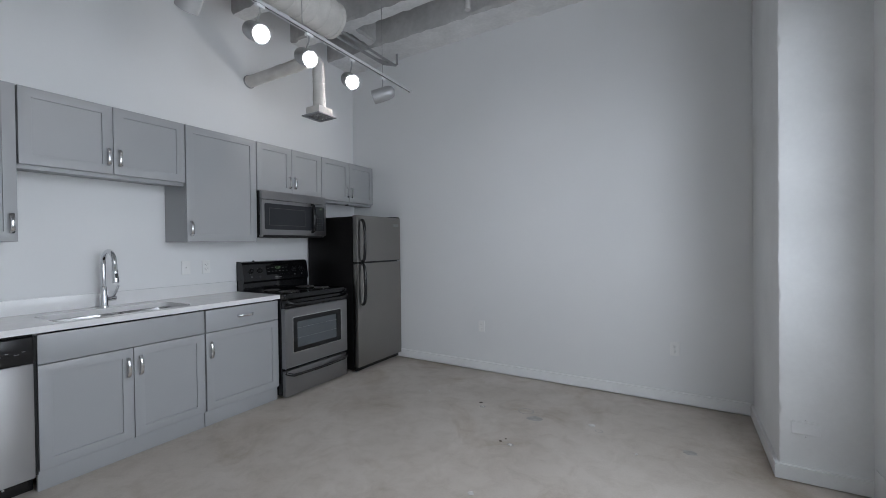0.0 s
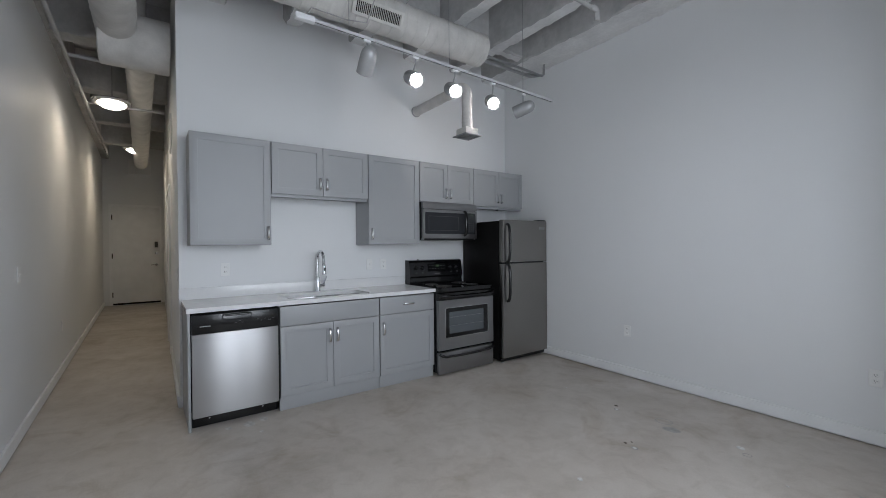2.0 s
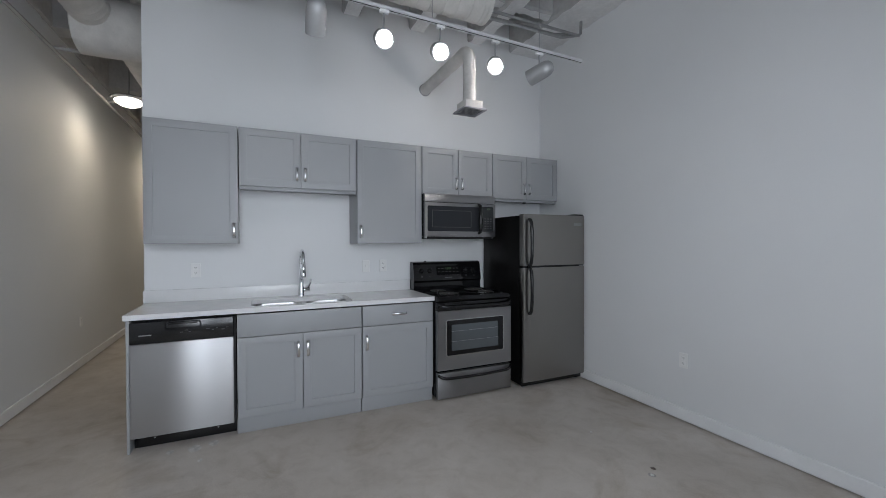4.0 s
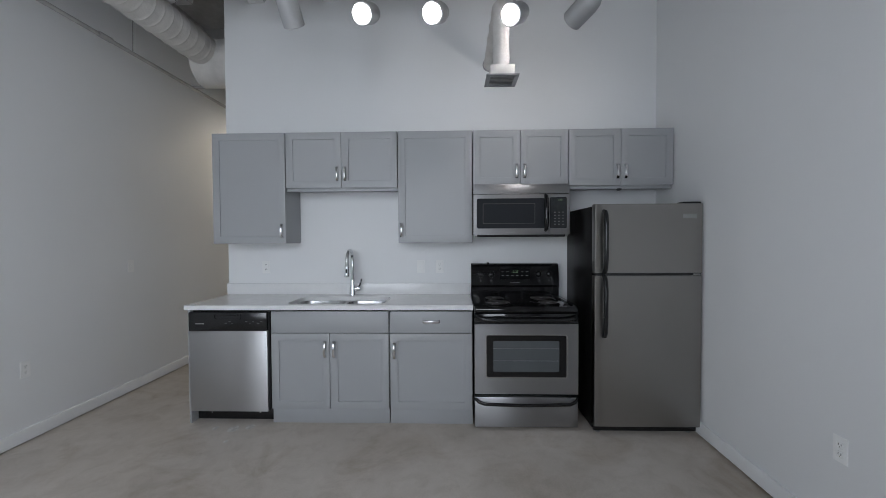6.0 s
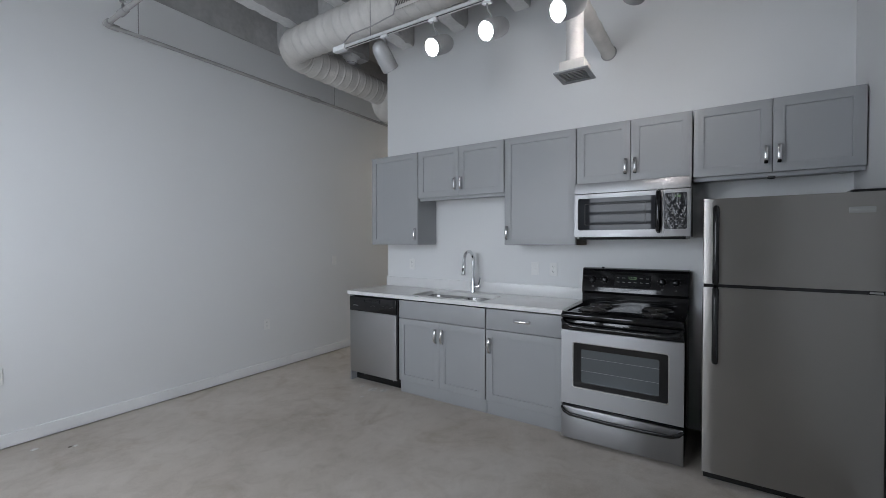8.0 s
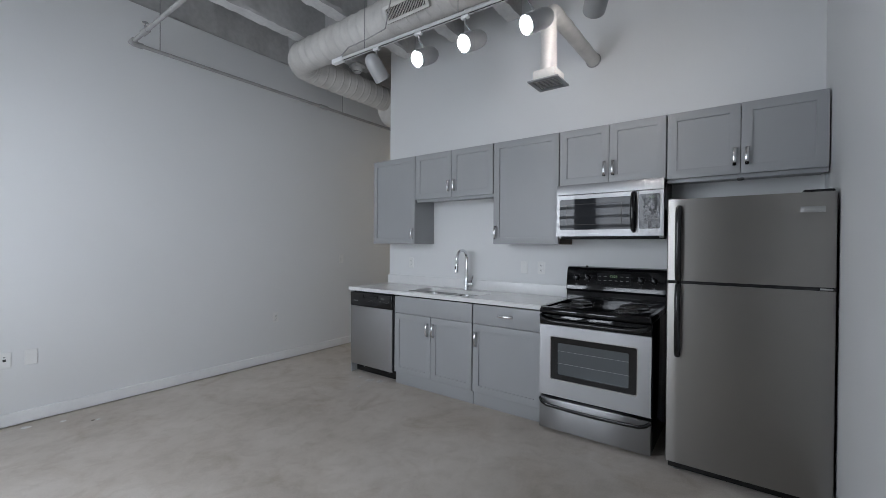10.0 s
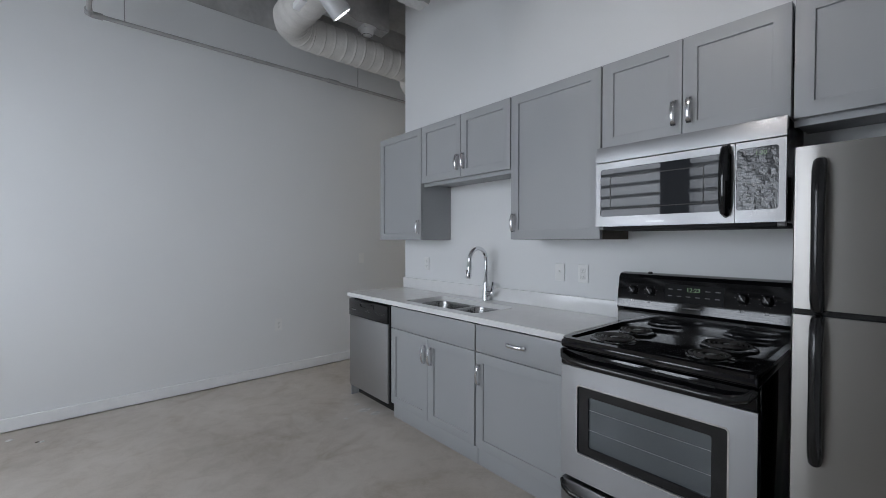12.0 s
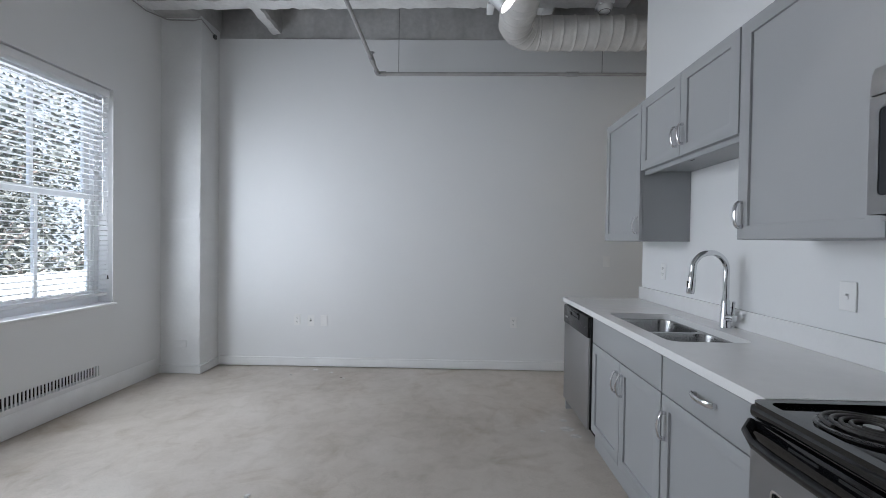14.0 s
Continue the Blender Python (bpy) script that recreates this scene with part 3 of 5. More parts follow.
part("rim", plate(rounded(-3.04, -2.615, 2.30, 3.10, 0.06), [rounded(-3.005, -2.65, a, b, 0.07) for a, b in BOWLS], "z", 0.8755, 0.8785), M_SINK, sink)
for a, b in BOWLS:
    bw = part("bowl", bowl(a, b, -3.005, -2.65, 0.20), M_SINK, sink)
    part("strainer", lathe([(0.045, 0.0), (0.045, 0.004), (0.036, 0.005), (0.03, 0.002), (0.012, 0.004)], Matrix.Translation((-2.86, (a + b) / 2, 0.6785)), 20), M_CHROME, bw)

FX, FY = -3.112, 2.72
fc = thing("faucet", (FX, FY, 0.914), "polished chrome gooseneck kitchen faucet with a pull-down head", "faucet")
part("base", lathe([(0.029, 0), (0.029, 0.006), (0.026, 0.012), (0.025, 0.078), (0.021, 0.088), (0.0205, 0.14), (0.016, 0.15)], Matrix.Translation((FX, FY, 0.9142)), 24), M_CHROME, fc)
R = 0.088
neck = [(FX, FY, 1.04), (FX, FY, 1.13), (FX, FY, 1.215)] + arc((FX + R, FY, 1.225), (-R, 0, 0), (0, 0, R), 16, 0, 172)
part("spout", sweep(neck, 0.0155, 16), M_CHROME, fc)
tip = neck[-1]
part("spray_head", sweep([(tip[0] - 0.001, FY, tip[2] + 0.004), (tip[0] + 0.003, FY, tip[2] - 0.045), (tip[0] + 0.005, FY, tip[2] - 0.052), (tip[0] + 0.006, FY, tip[2] - 0.075), (tip[0] + 0.013, FY, tip[2] - 0.135), (tip[0] + 0.014, FY, tip[2] - 0.146)], [0.0155, 0.0165, 0.0185, 0.0185, 0.0215, 0.0185], 18), M_CHROME, fc)
part("spray_button", box(tip[0] + 0.02, tip[0] + 0.0305, FY - 0.007, FY + 0.007, tip[2] - 0.118, tip[2] - 0.078, 0.003), M_BLACK, fc)
lev = part("valve", sweep([(FX, FY + 0.012, 0.968), (FX, FY + 0.064, 0.974), (FX, FY + 0.072, 0.975)], [0.019, 0.019, 0.015], 18), M_CHROME, fc)
part("lever", sweep([(FX, FY + 0.056, 0.978), (FX + 0.006, FY + 0.068, 1.01), (FX + 0.014, FY + 0.084, 1.062)], [0.010, 0.0085, 0.0075], 10), M_CHROME, lev)

# ---- dishwasher ----
dw = thing("dishwasher", (-2.86, 1.91, 0), "stainless steel dishwasher with a black control strip", "dishwasher")
DX = -2.555
part("tub", box(KX + 0.05, DX - 0.05, 1.606, 2.214, 0.105, 0.868), M_DARK, dw)
dd = part("door", box(DX - 0.05, DX, 1.604, 2.206, 0.102, 0.718, 0.005), M_STEEL, dw, "brushed stainless steel door")
strip = part("control_panel", box(DX - 0.055, DX + 0.006, 1.604, 2.206, 0.720, 0.862, 0.006), M_BLACK, dw)
part("handle_recess", plate(rounded(1.80, 2.01, 0.805, 0.856, 0.018), [rounded(1.808, 2.002, 0.813, 0.848, 0.014)], "x", DX + 0.004, DX + 0.011), M_ENAMEL, strip)
part("latch", box(DX + 0.004, DX + 0.017, 1.82, 1.99, 0.838, 0.851, 0.004), M_BLACK, strip)
part("badge", box(DX + 0.005, DX + 0.0072, 1.655, 1.725, 0.772, 0.779), M_BADGE, strip)
for i, (yy, w) in enumerate(((1.885, 0.018), (1.912, 0.018), (1.935, 0.012), (2.04, 0.02), (2.072, 0.012), (2.098, 0.012), (2.13, 0.02), (2.16, 0.014))):
    part("button_print", box(DX + 0.005, DX + 0.0068, yy, yy + w, 0.778 + 0.012 * (i % 2), 0.782 + 0.012 * (i % 2)), M_LEGEND, strip)
part("kick_plate", box(DX - 0.11, DX - 0.09, 1.606, 2.216, 0.006, 0.118, 0.003), M_BLACK, dw)
# Near-black strip gives the gap beside the door its shade.
part("side_gap_shade", box(DX - 0.05, DX - 0.012, 2.207, 2.219, 0.11, 0.862), M_DARK, dw)
for yy in (1.64, 2.2):
    part("foot", lathe([(0.014, 0), (0.014, 0.01), (0.006, 0.012), (0.006, 0.1)], Matrix.Translation((DX - 0.12, yy, 0)), 12), M_CONDUIT, dw)
for yy in (1.72, 2.10):
    part("screw", lathe([(0.006, 0), (0.006, 0.002), (0.002, 0.003)], aim((DX - 0.0905, yy, 0.06), (1, 0, 0)), 12), M_CONDUIT, dw)

# ---- range ----
RY0, RY1, RX = 3.768, 4.526, -2.505
rg = thing("range", (-2.85, (RY0 + RY1) / 2, 0), "black and stainless electric coil range with one oven", "range")
part("body", box(KX + 0.02, RX - 0.045, RY0 + 0.002, RY1 - 0.002, 0.03, 0.885, 0.003), M_ENAMEL, rg, "black enamelled sides")
door = part("oven_door", plate(rect(RY0 + 0.003, RY1 - 0.003, 0.268, 0.785), [rounded(RY0 + 0.088, RY1 - 0.088, 0.393, 0.702, 0.012)], "x", RX - 0.045, RX), M_STEEL_H, rg, "brushed stainless steel oven door")
part("window_frame", plate(rounded(RY0 + 0.0885, RY1 - 0.0885, 0.3935, 0.7015, 0.012), [rounded(RY0 + 0.138, RY1 - 0.138, 0.430, 0.660, 0.01)], "x", RX - 0.02, RX - 0.004), M_ENAMEL, door, "black glass border")
part("window_bead", plate(rounded(RY0 + 0.082, RY1 - 0.082, 0.387, 0.708, 0.016), [rounded(RY0 + 0.088, RY1 - 0.088, 0.393, 0.702, 0.012)], "x", RX - 0.002, RX + 0.0025), M_NICKEL, door)
part("window_glass", box(RX - 0.03, RX - 0.012, RY0 + 0.12, RY1 - 0.12, 0.415, 0.685), M_OVENGLASS, door, "smoked oven glass")
for zz in (0.51, 0.60):
    part("rack_wire", box(RX - 0.0125, RX - 0.0105, RY0 + 0.135, RY1 - 0.135, zz, zz + 0.0016), M_DIFF, door)
band = part("vent_band", box(RX - 0.05, RX + 0.004, RY0 + 0.003, RY1 - 0.003, 0.788, 0.862, 0.006), M_ENAMEL, rg)
for i in range(4):
    yy = RY0 + 0.14 + i * 0.135
    # Raised near-black bar; the shade inside a slot is put into its colour.
    part("vent_slot", box(RX + 0.003, RX + 0.0055, yy, yy + 0.085, 0.838, 0.845), M_DARK, band)
pts = [(RX + 0.002, RY0 + 0.012, 0.852), (RX + 0.03, RY0 + 0.03, 0.835), (RX + 0.045, RY0 + 0.08, 0.822)]
pts += [(RX + 0.047, RY0 + 0.08 + (RY1 - RY0 - 0.16) * i / 8, 0.818) for i in range(1, 8)]
pts += [(RX + 0.045, RY1 - 0.08, 0.822), (RX + 0.03, RY1 - 0.03, 0.835), (RX + 0.002, RY1 - 0.012, 0.852)]
part("oven_handle", sweep(pts, 0.0125, 12, squash=1.3), M_BLACK, band, "glossy black bowed handle")
drw = part("storage_drawer", box(RX - 0.045, RX - 0.002, RY0 + 0.003, RY1 - 0.003, 0.022, 0.245, 0.005), M_STEEL_H, rg)
pts = [(RX - 0.004, RY0 + 0.008, 0.232), (RX + 0.022, RY0 + 0.03, 0.218)]
pts += [(RX + 0.03, RY0 + 0.07 + (RY1 - RY0 - 0.14) * i / 10, 0.205 - 0.008 * math.sin(math.pi * i / 10)) for i in range(11)]
pts += [(RX + 0.022, RY1 - 0.03, 0.218), (RX - 0.004, RY1 - 0.008, 0.232)]
part("drawer_handle", sweep(pts, 0.0095, 12, squash=1.4), M_BLACK, drw, "glossy black bowed handle")
part("drawer_tag", box(RX - 0.003, RX - 0.0005, RY1 - 0.085, RY1 - 0.055, 0.238, 0.243), M_LEGEND, drw)
for yy in (RY0 + 0.06, RY1 - 0.06):
    part("foot", lathe([(0.016, 0), (0.016, 0.008), (0.008, 0.01), (0.008, 0.032)], Matrix.Translation((RX - 0.09, yy, 0)), 12), M_BLACK, rg)
# hob with a raised rounded rim
hob = part("cooktop", box(KX + 0.06, RX + 0.006, RY0, RY1, 0.866, 0.905, 0.012, 3), M_ENAMEL, rg, "glossy black enamel cooktop")
part("rim", plate(rounded(KX + 0.07, RX + 0.004, RY0 + 0.001, RY1 - 0.001, 0.03), [rounded(KX + 0.08, RX - 0.028, RY0 + 0.026, RY1 - 0.026, 0.025)], "z", 0.900, 0.914), M_ENAMEL, hob)


def burner(x, y, r):
    z = 0.905
    pan = part("drip_pan", lathe([(r * 1.14, 0.0), (r * 1.15, 0.005), (r * 1.09, 0.007), (r * 1.0, 0.002), (r * 0.55, 0.0008), (r * 0.3, 0.0008)], Matrix.Translation((x, y, z)), 32), M_PAN, hob)
    turns = 4 if r > 0.08 else 3
    n = turns * 26
    pts = []
    for i in range(n + 1):
        a = 2 * math.pi * turns * i / n
        rr = 0.022 + (r - 0.022) * i / n
        pts.append((x + rr * math.cos(a), y + rr * math.sin(a), z + 0.0155))
    part("coil", sweep(pts, 0.0052, 8, squash=0.8), M_COIL, pan, "dark spiral heating coil")
    part("medallion", lathe([(0.018, 0), (0.018, 0.003), (0.012, 0.004)], Matrix.Translation((x, y, z + 0.013)), 20), M_CONDUIT, pan)
    sp = bmesh.new()
    for k in range(3):
        a = radians(90 + 120 * k)
        d, e = Vector((math.cos(a), math.sin(a), 0)), Vector((-math.sin(a), math.cos(a), 0))
        sweep([Vector((x, y, z + 0.0115)) + d * 0.012, Vector((x, y, z + 0.0115)) + d * r * 1.04], 0.0028, 6, sp)
    part("coil_support", sp, M_CONDUIT, pan)


burner(RX - 0.155, RY0 + 0.185, 0.094)
burner(RX - 0.155, RY1 - 0.185, 0.076)
burner(RX - 0.395, RY0 + 0.185, 0.076)
burner(RX - 0.395, RY1 - 0.185, 0.094)
# backguard with a leaning face
bg = bmesh.new()
prof = [(KX + 0.012, 0.88), (KX + 0.115, 0.88), (KX + 0.112, 0.985), (KX + 0.128, 1.005), (KX + 0.100, 1.165), (KX + 0.085, 1.185), (KX + 0.06, 1.192), (KX + 0.012, 1.192)]
rows = [[bg.verts.new((x, y, z)) for x, z in prof] for y in (RY0 + 0.001, RY1 - 0.001)]
for k in range(len(prof)):
    bg.faces.new((rows[0][k], rows[0][(k + 1) % len(prof)], rows[1][(k + 1) % len(prof)], rows[1][k]))
bg.faces.new(rows[0][::-1])
bg.faces.new(rows[1])
bmesh.ops.bevel(bg, geom=[e for e in bg.edges if e.calc_face_angle(0) > 0.5], offset=0.006, segments=2, affect="EDGES")
guard = part("backguard", bg, M_ENAMEL, rg, "glossy black upright control panel")
lean = Vector((0.16, 0, 0.028)).normalized()
FACE = lambda y, z, out=0.0: (KX + 0.128 - (z - 1.005) * 0.028 / 0.16 + out, y, z)


def on_face(y, z):
    """Axes on the leaning panel: along the wall, up the panel, out of it."""
    up = Vector((-0.028, 0, 0.16)).normalized()
    return Matrix.Translation(FACE(y, z)) @ Matrix(((0, up.x, lean.x, 0), (1, up.y, lean.y, 0), (0, up.z, lean.z, 0), (0, 0, 0, 1)))


for yy in (RY0 + 0.085, RY0 + 0.175, RY1 - 0.175, RY1 - 0.085):
    kb = part("knob", lathe([(0.023, 0), (0.023, 0.006), (0.018, 0.010), (0.017, 0.022), (0.014, 0.024)], aim(FACE(yy, 1.10), lean), 20), M_BLACK, guard)
    gr = box(-0.004, 0.004, -0.019, 0.019, 0.008, 0.031, 0.002, 1)
    gr.transform(on_face(yy, 1.10) @ pose(0, 0, 0, 0, 0, 35))
    part("grip", gr, M_BLACK, kb)
    for k in range(8):
        a = radians(40 + 40 * k)
        tk = box(-0.0012, 0.0012, 0.028, 0.033, 0.0, 0.001)
        tk.transform(on_face(yy, 1.10) @ pose(0, 0, 0, 0, 0, 40 + 40 * k))
        part("dial_mark", tk, M_LEGEND, guard)
    part("dial_symbol", plate(rect(yy - 0.007, yy + 0.007, 1.038, 1.05), [rect(yy - 0.005, yy + 0.005, 1.04, 1.048)], "x", FACE(yy, 1.044)[0], FACE(yy, 1.044)[0] + 0.0012), M_LEGEND, guard)
YM = (RY0 + RY1) / 2
part("top_stud", lathe([(0.011, 0), (0.011, 0.006), (0.006, 0.009)], Matrix.Translation((KX + 0.05, RY0 + 0.15, 1.191)), 14), M_BLACK, guard)
clock = box(-0.13, 0.13, -0.045, 0.045, 0, 0.002)
clock.transform(on_face(YM, 1.10))
cp = part("clock_panel", clock, M_PANEL, guard)
TURNED = Matrix(((0, -0.0, 1, 0), (1, 0, 0, 0), (0, 1, 0, 0), (0, 0, 0, 1)))


def facing(x, y, z):
    """Writing that faces the room from the kitchen wall."""
    return Matrix.Translation((x, y, z)) @ TURNED


wording("12:23", 0.028, facing(FACE(YM, 1.12)[0] + 0.004, YM + 0.0, 1.12), M_DIGIT, cp, "clock_digits")
for i in range(6):
    for zz in (1.085, 1.118):
        if not (zz > 1.1 and 2 <= i <= 3):
            yy = YM - 0.115 + i * 0.042
            part("button_print", box(FACE(yy, zz, 0.0015)[0], FACE(yy, zz, 0.003)[0], yy, yy + 0.02, zz, zz + 0.004), M_LEGEND, cp)
part("badge", box(FACE(YM, 1.03, -0.001)[0], FACE(YM, 1.03, 0.0018)[0], YM - 0.04, YM + 0.04, 1.027, 1.032), M_LEGEND, guard)

# ---- microwave ----
MX, MY0, MY1, MZ0, MZ1 = -2.80, 3.778, 4.541, 1.428, 1.844
mw = thing("microwave", (-3.0, 4.16, MZ0), "stainless over-the-range microwave with black glass", "microwave")
part("body", box(KX + 0.01, MX - 0.03, MY0 + 0.002, MY1 - 0.002, MZ0 + 0.012, MZ1 - 0.001, 0.003), M_BLACK, mw)
hd = bmesh.new()
prof = [(MX - 0.03, MZ1), (MX - 0.012, MZ1), (MX - 0.004, MZ1 - 0.02), (MX, MZ1 - 0.06), (MX, MZ1 - 0.078), (MX - 0.03, MZ1 - 0.078)]
rows = [[hd.verts.new((x, y, z)) for x, z in prof] for y in (MY0, MY1)]
for k in range(len(prof)):
    hd.faces.new((rows[0][k], rows[0][(k + 1) % 6], rows[1][(k + 1) % 6], rows[1][k]))
hd.faces.new(rows[0][::-1])
hd.faces.new(rows[1])
part("vent_hood", hd, M_STEEL_H, mw, "curved stainless steel top trim")
YH = 4.378
md = part("door", plate(rect(MY0, YH, MZ0 + 0.012, MZ1 - 0.083), [rounded(MY0 + 0.026, YH - 0.012, MZ0 + 0.062, MZ1 - 0.115, 0.014)], "x", MX - 0.03, MX), M_STEEL_H, mw)
part("window", box(MX - 0.025, MX - 0.003, MY0 + 0.022, YH - 0.008, MZ0 + 0.058, MZ1 - 0.111), M_MWGLASS, md, "black reflective glass")
part("mesh_screen", plate(rounded(MY0 + 0.075, YH - 0.11, MZ0 + 0.10, MZ1 - 0.155, 0.006), [rounded(MY0 + 0.079, YH - 0.114, MZ0 + 0.104, MZ1 - 0.159, 0.005)], "x", MX - 0.0035, MX - 0.0015), M_SLOT, md)
part("badge", box(MX - 0.001, MX + 0.0015, 4.03, 4.11, MZ0 + 0.028, MZ0 + 0.035), M_BADGE, md)
hz0, hz1 = MZ0 + 0.045, MZ1 - 0.09
pts = [(MX - 0.002, YH - 0.028, hz0), (MX + 0.026, YH - 0.028, hz0 + 0.012), (MX + 0.036, YH - 0.028, hz0 + 0.05), (MX + 0.04, YH - 0.028, (hz0 + hz1) / 2), (MX + 0.036, YH - 0.028, hz1 - 0.05), (MX + 0.026, YH - 0.028, hz1 - 0.012), (MX - 0.002, YH - 0.028, hz1)]
part("handle", sweep(pts, [0.012, 0.016, 0.0185, 0.019, 0.0185, 0.016, 0.012], 14), M_ENAMEL, md, "glossy black bar handle")
pn = part("control_panel", plate(rect(YH + 0.002, MY1, MZ0 + 0.012, MZ1 - 0.083), [rounded(YH + 0.006, MY1 - 0.022, MZ0 + 0.062, MZ1 - 0.108, 0.012)], "x", MX - 0.03, MX), M_STEEL_H, mw)
part("keypad", box(MX - 0.02, MX - 0.002, YH + 0.004, MY1 - 0.019, MZ0 + 0.059, MZ1 - 0.104), M_FILM, pn, "black keypad under wrinkled clear film")
for r in range(5):
    for c in range(3):
        yy, zz = YH + 0.04 + c * 0.032, MZ0 + 0.09 + r * 0.024
        part("key_print", box(MX - 0.003, MX - 0.0012, yy, yy + 0.014, zz, zz + 0.005), M_LEGEND, pn)
wording("1:20", 0.022, facing(MX - 0.0008, YH + 0.085, MZ1 - 0.132), M_DIGIT, pn, "clock_digits")
part("underside", box(KX + 0.03, MX - 0.02, MY0 + 0.03, MY1 - 0.03, MZ0 - 0.006, MZ0 + 0.0125, 0.004), M_DARK, mw)
part("filter_rail", box(MX - 0.06, MX - 0.028, MY0 + 0.01, MY1 - 0.005, MZ0 - 0.004, MZ0 + 0.0115, 0.003), M_CONDUIT, mw)

# ---- fridge ----
FY0, FY1, FRX = 4.614, 5.362, -2.43
fr = thing("fridge", (-2.8, 4.99, 0), "stainless top-freezer fridge with black sides", "fridge")
part("cabinet", box(KX + 0.03, FRX - 0.068, FY0 + 0.004, FY1 - 0.004, 0.03, 1.638, 0.004), M_FRSIDE, fr, "textured black cabinet")


def fridge_door(name, z0, z1):
    bm = bmesh.new()
    n = 14
    prof = [(FRX - 0.062, FY0)]
    prof += [(FRX - 0.012, FY0), (FRX - 0.004, FY0 + 0.004)]
    prof += [(FRX - 0.002 + 0.002 * math.sin(math.pi * i / n), FY0 + 0.012 + (FY1 - FY0 - 0.024) * i / n) for i in range(n + 1)]
    prof += [(FRX - 0.004, FY1 - 0.004), (FRX - 0.012, FY1), (FRX - 0.062, FY1)]
    lo = [bm.verts.new((x, y, z0)) for x, y in prof]
    hi = [bm.verts.new((x, y, z1)) for x, y in prof]
    m = len(prof)
    for k in range(m):
        bm.faces.new((lo[k], lo[(k + 1) % m], hi[(k + 1) % m], hi[k]))
    bm.faces.new(lo[::-1])
    bm.faces.new(hi)
    bmesh.ops.bevel(bm, geom=[e for e in bm.edges if e.calc_face_angle(0) > 1.2 and abs(e.verts[0].co.z - e.verts[1].co.z) < 1e-6], offset=0.004, segments=2, affect="EDGES")
    return part(name, bm, M_STEEL_FR, fr, "satin stainless steel door")


fd1 = fridge_door("freezer_door", 1.162, 1.648)
fd2 = fridge_door("fridge_door", 0.068, 1.143)
part("gasket", box(FRX - 0.067, FRX - 0.012, FY0 + 0.006, FY1 - 0.006, 1.140, 1.164), M_BLACK, fr)


def fridge_handle(z0, z1, d):
    y = FY0 + 0.062
    pts = [(FRX + 0.0, y, z0), (FRX + 0.022, y, z0 + 0.006), (FRX + 0.036, y, z0 + 0.03), (FRX + 0.046, y, z0 + 0.10), (FRX + 0.048, y, (z0 + z1) / 2), (FRX + 0.046, y, z1 - 0.10), (FRX + 0.036, y, z1 - 0.03), (FRX + 0.022, y, z1 - 0.006), (FRX + 0.0, y, z1)]
    part("handle", sweep(pts, [0.014, 0.016, 0.0165, 0.016, 0.015, 0.016, 0.0165, 0.016, 0.014], 14), M_BLACK, d, "black moulded bar handle")


fridge_handle(1.166, 1.598, fd1)
fridge_handle(0.715, 1.138, fd2)
part("badge", box(FRX - 0.002, FRX + 0.003, FY1 - 0.14, FY1 - 0.045, 1.545, 1.575, 0.001), M_BADGE, fd1, "small silver name plate")
part("badge_print", box(FRX + 0.002, FRX + 0.0042, FY1 - 0.13, FY1 - 0.055, 1.556, 1.564), M_CONDUIT, fd1)
part("hinge_cover", box(FRX - 0.10, FRX - 0.01, FY1 - 0.13, FY1 - 0.008, 1.639, 1.662, 0.006), M_BLACK, fr)
part("middle_hinge", box(FRX - 0.04, FRX - 0.006, FY1 - 0.06, FY1 - 0.012, 1.147, 1.157, 0.002), M_CONDUIT, fr)
part("kick_grille", box(FRX - 0.07, FRX - 0.045, FY0 + 0.01, FY1 - 0.01, 0.018, 0.064, 0.003), M_BLACK, fr)
for yy in (FY0 + 0.05, FY1 - 0.05):
    part("foot", lathe([(0.018, 0), (0.018, 0.008), (0.007, 0.01), (0.007, 0.032)], Matrix.Translation((FRX - 0.08, yy, 0)), 12), M_CONDUIT, fr)

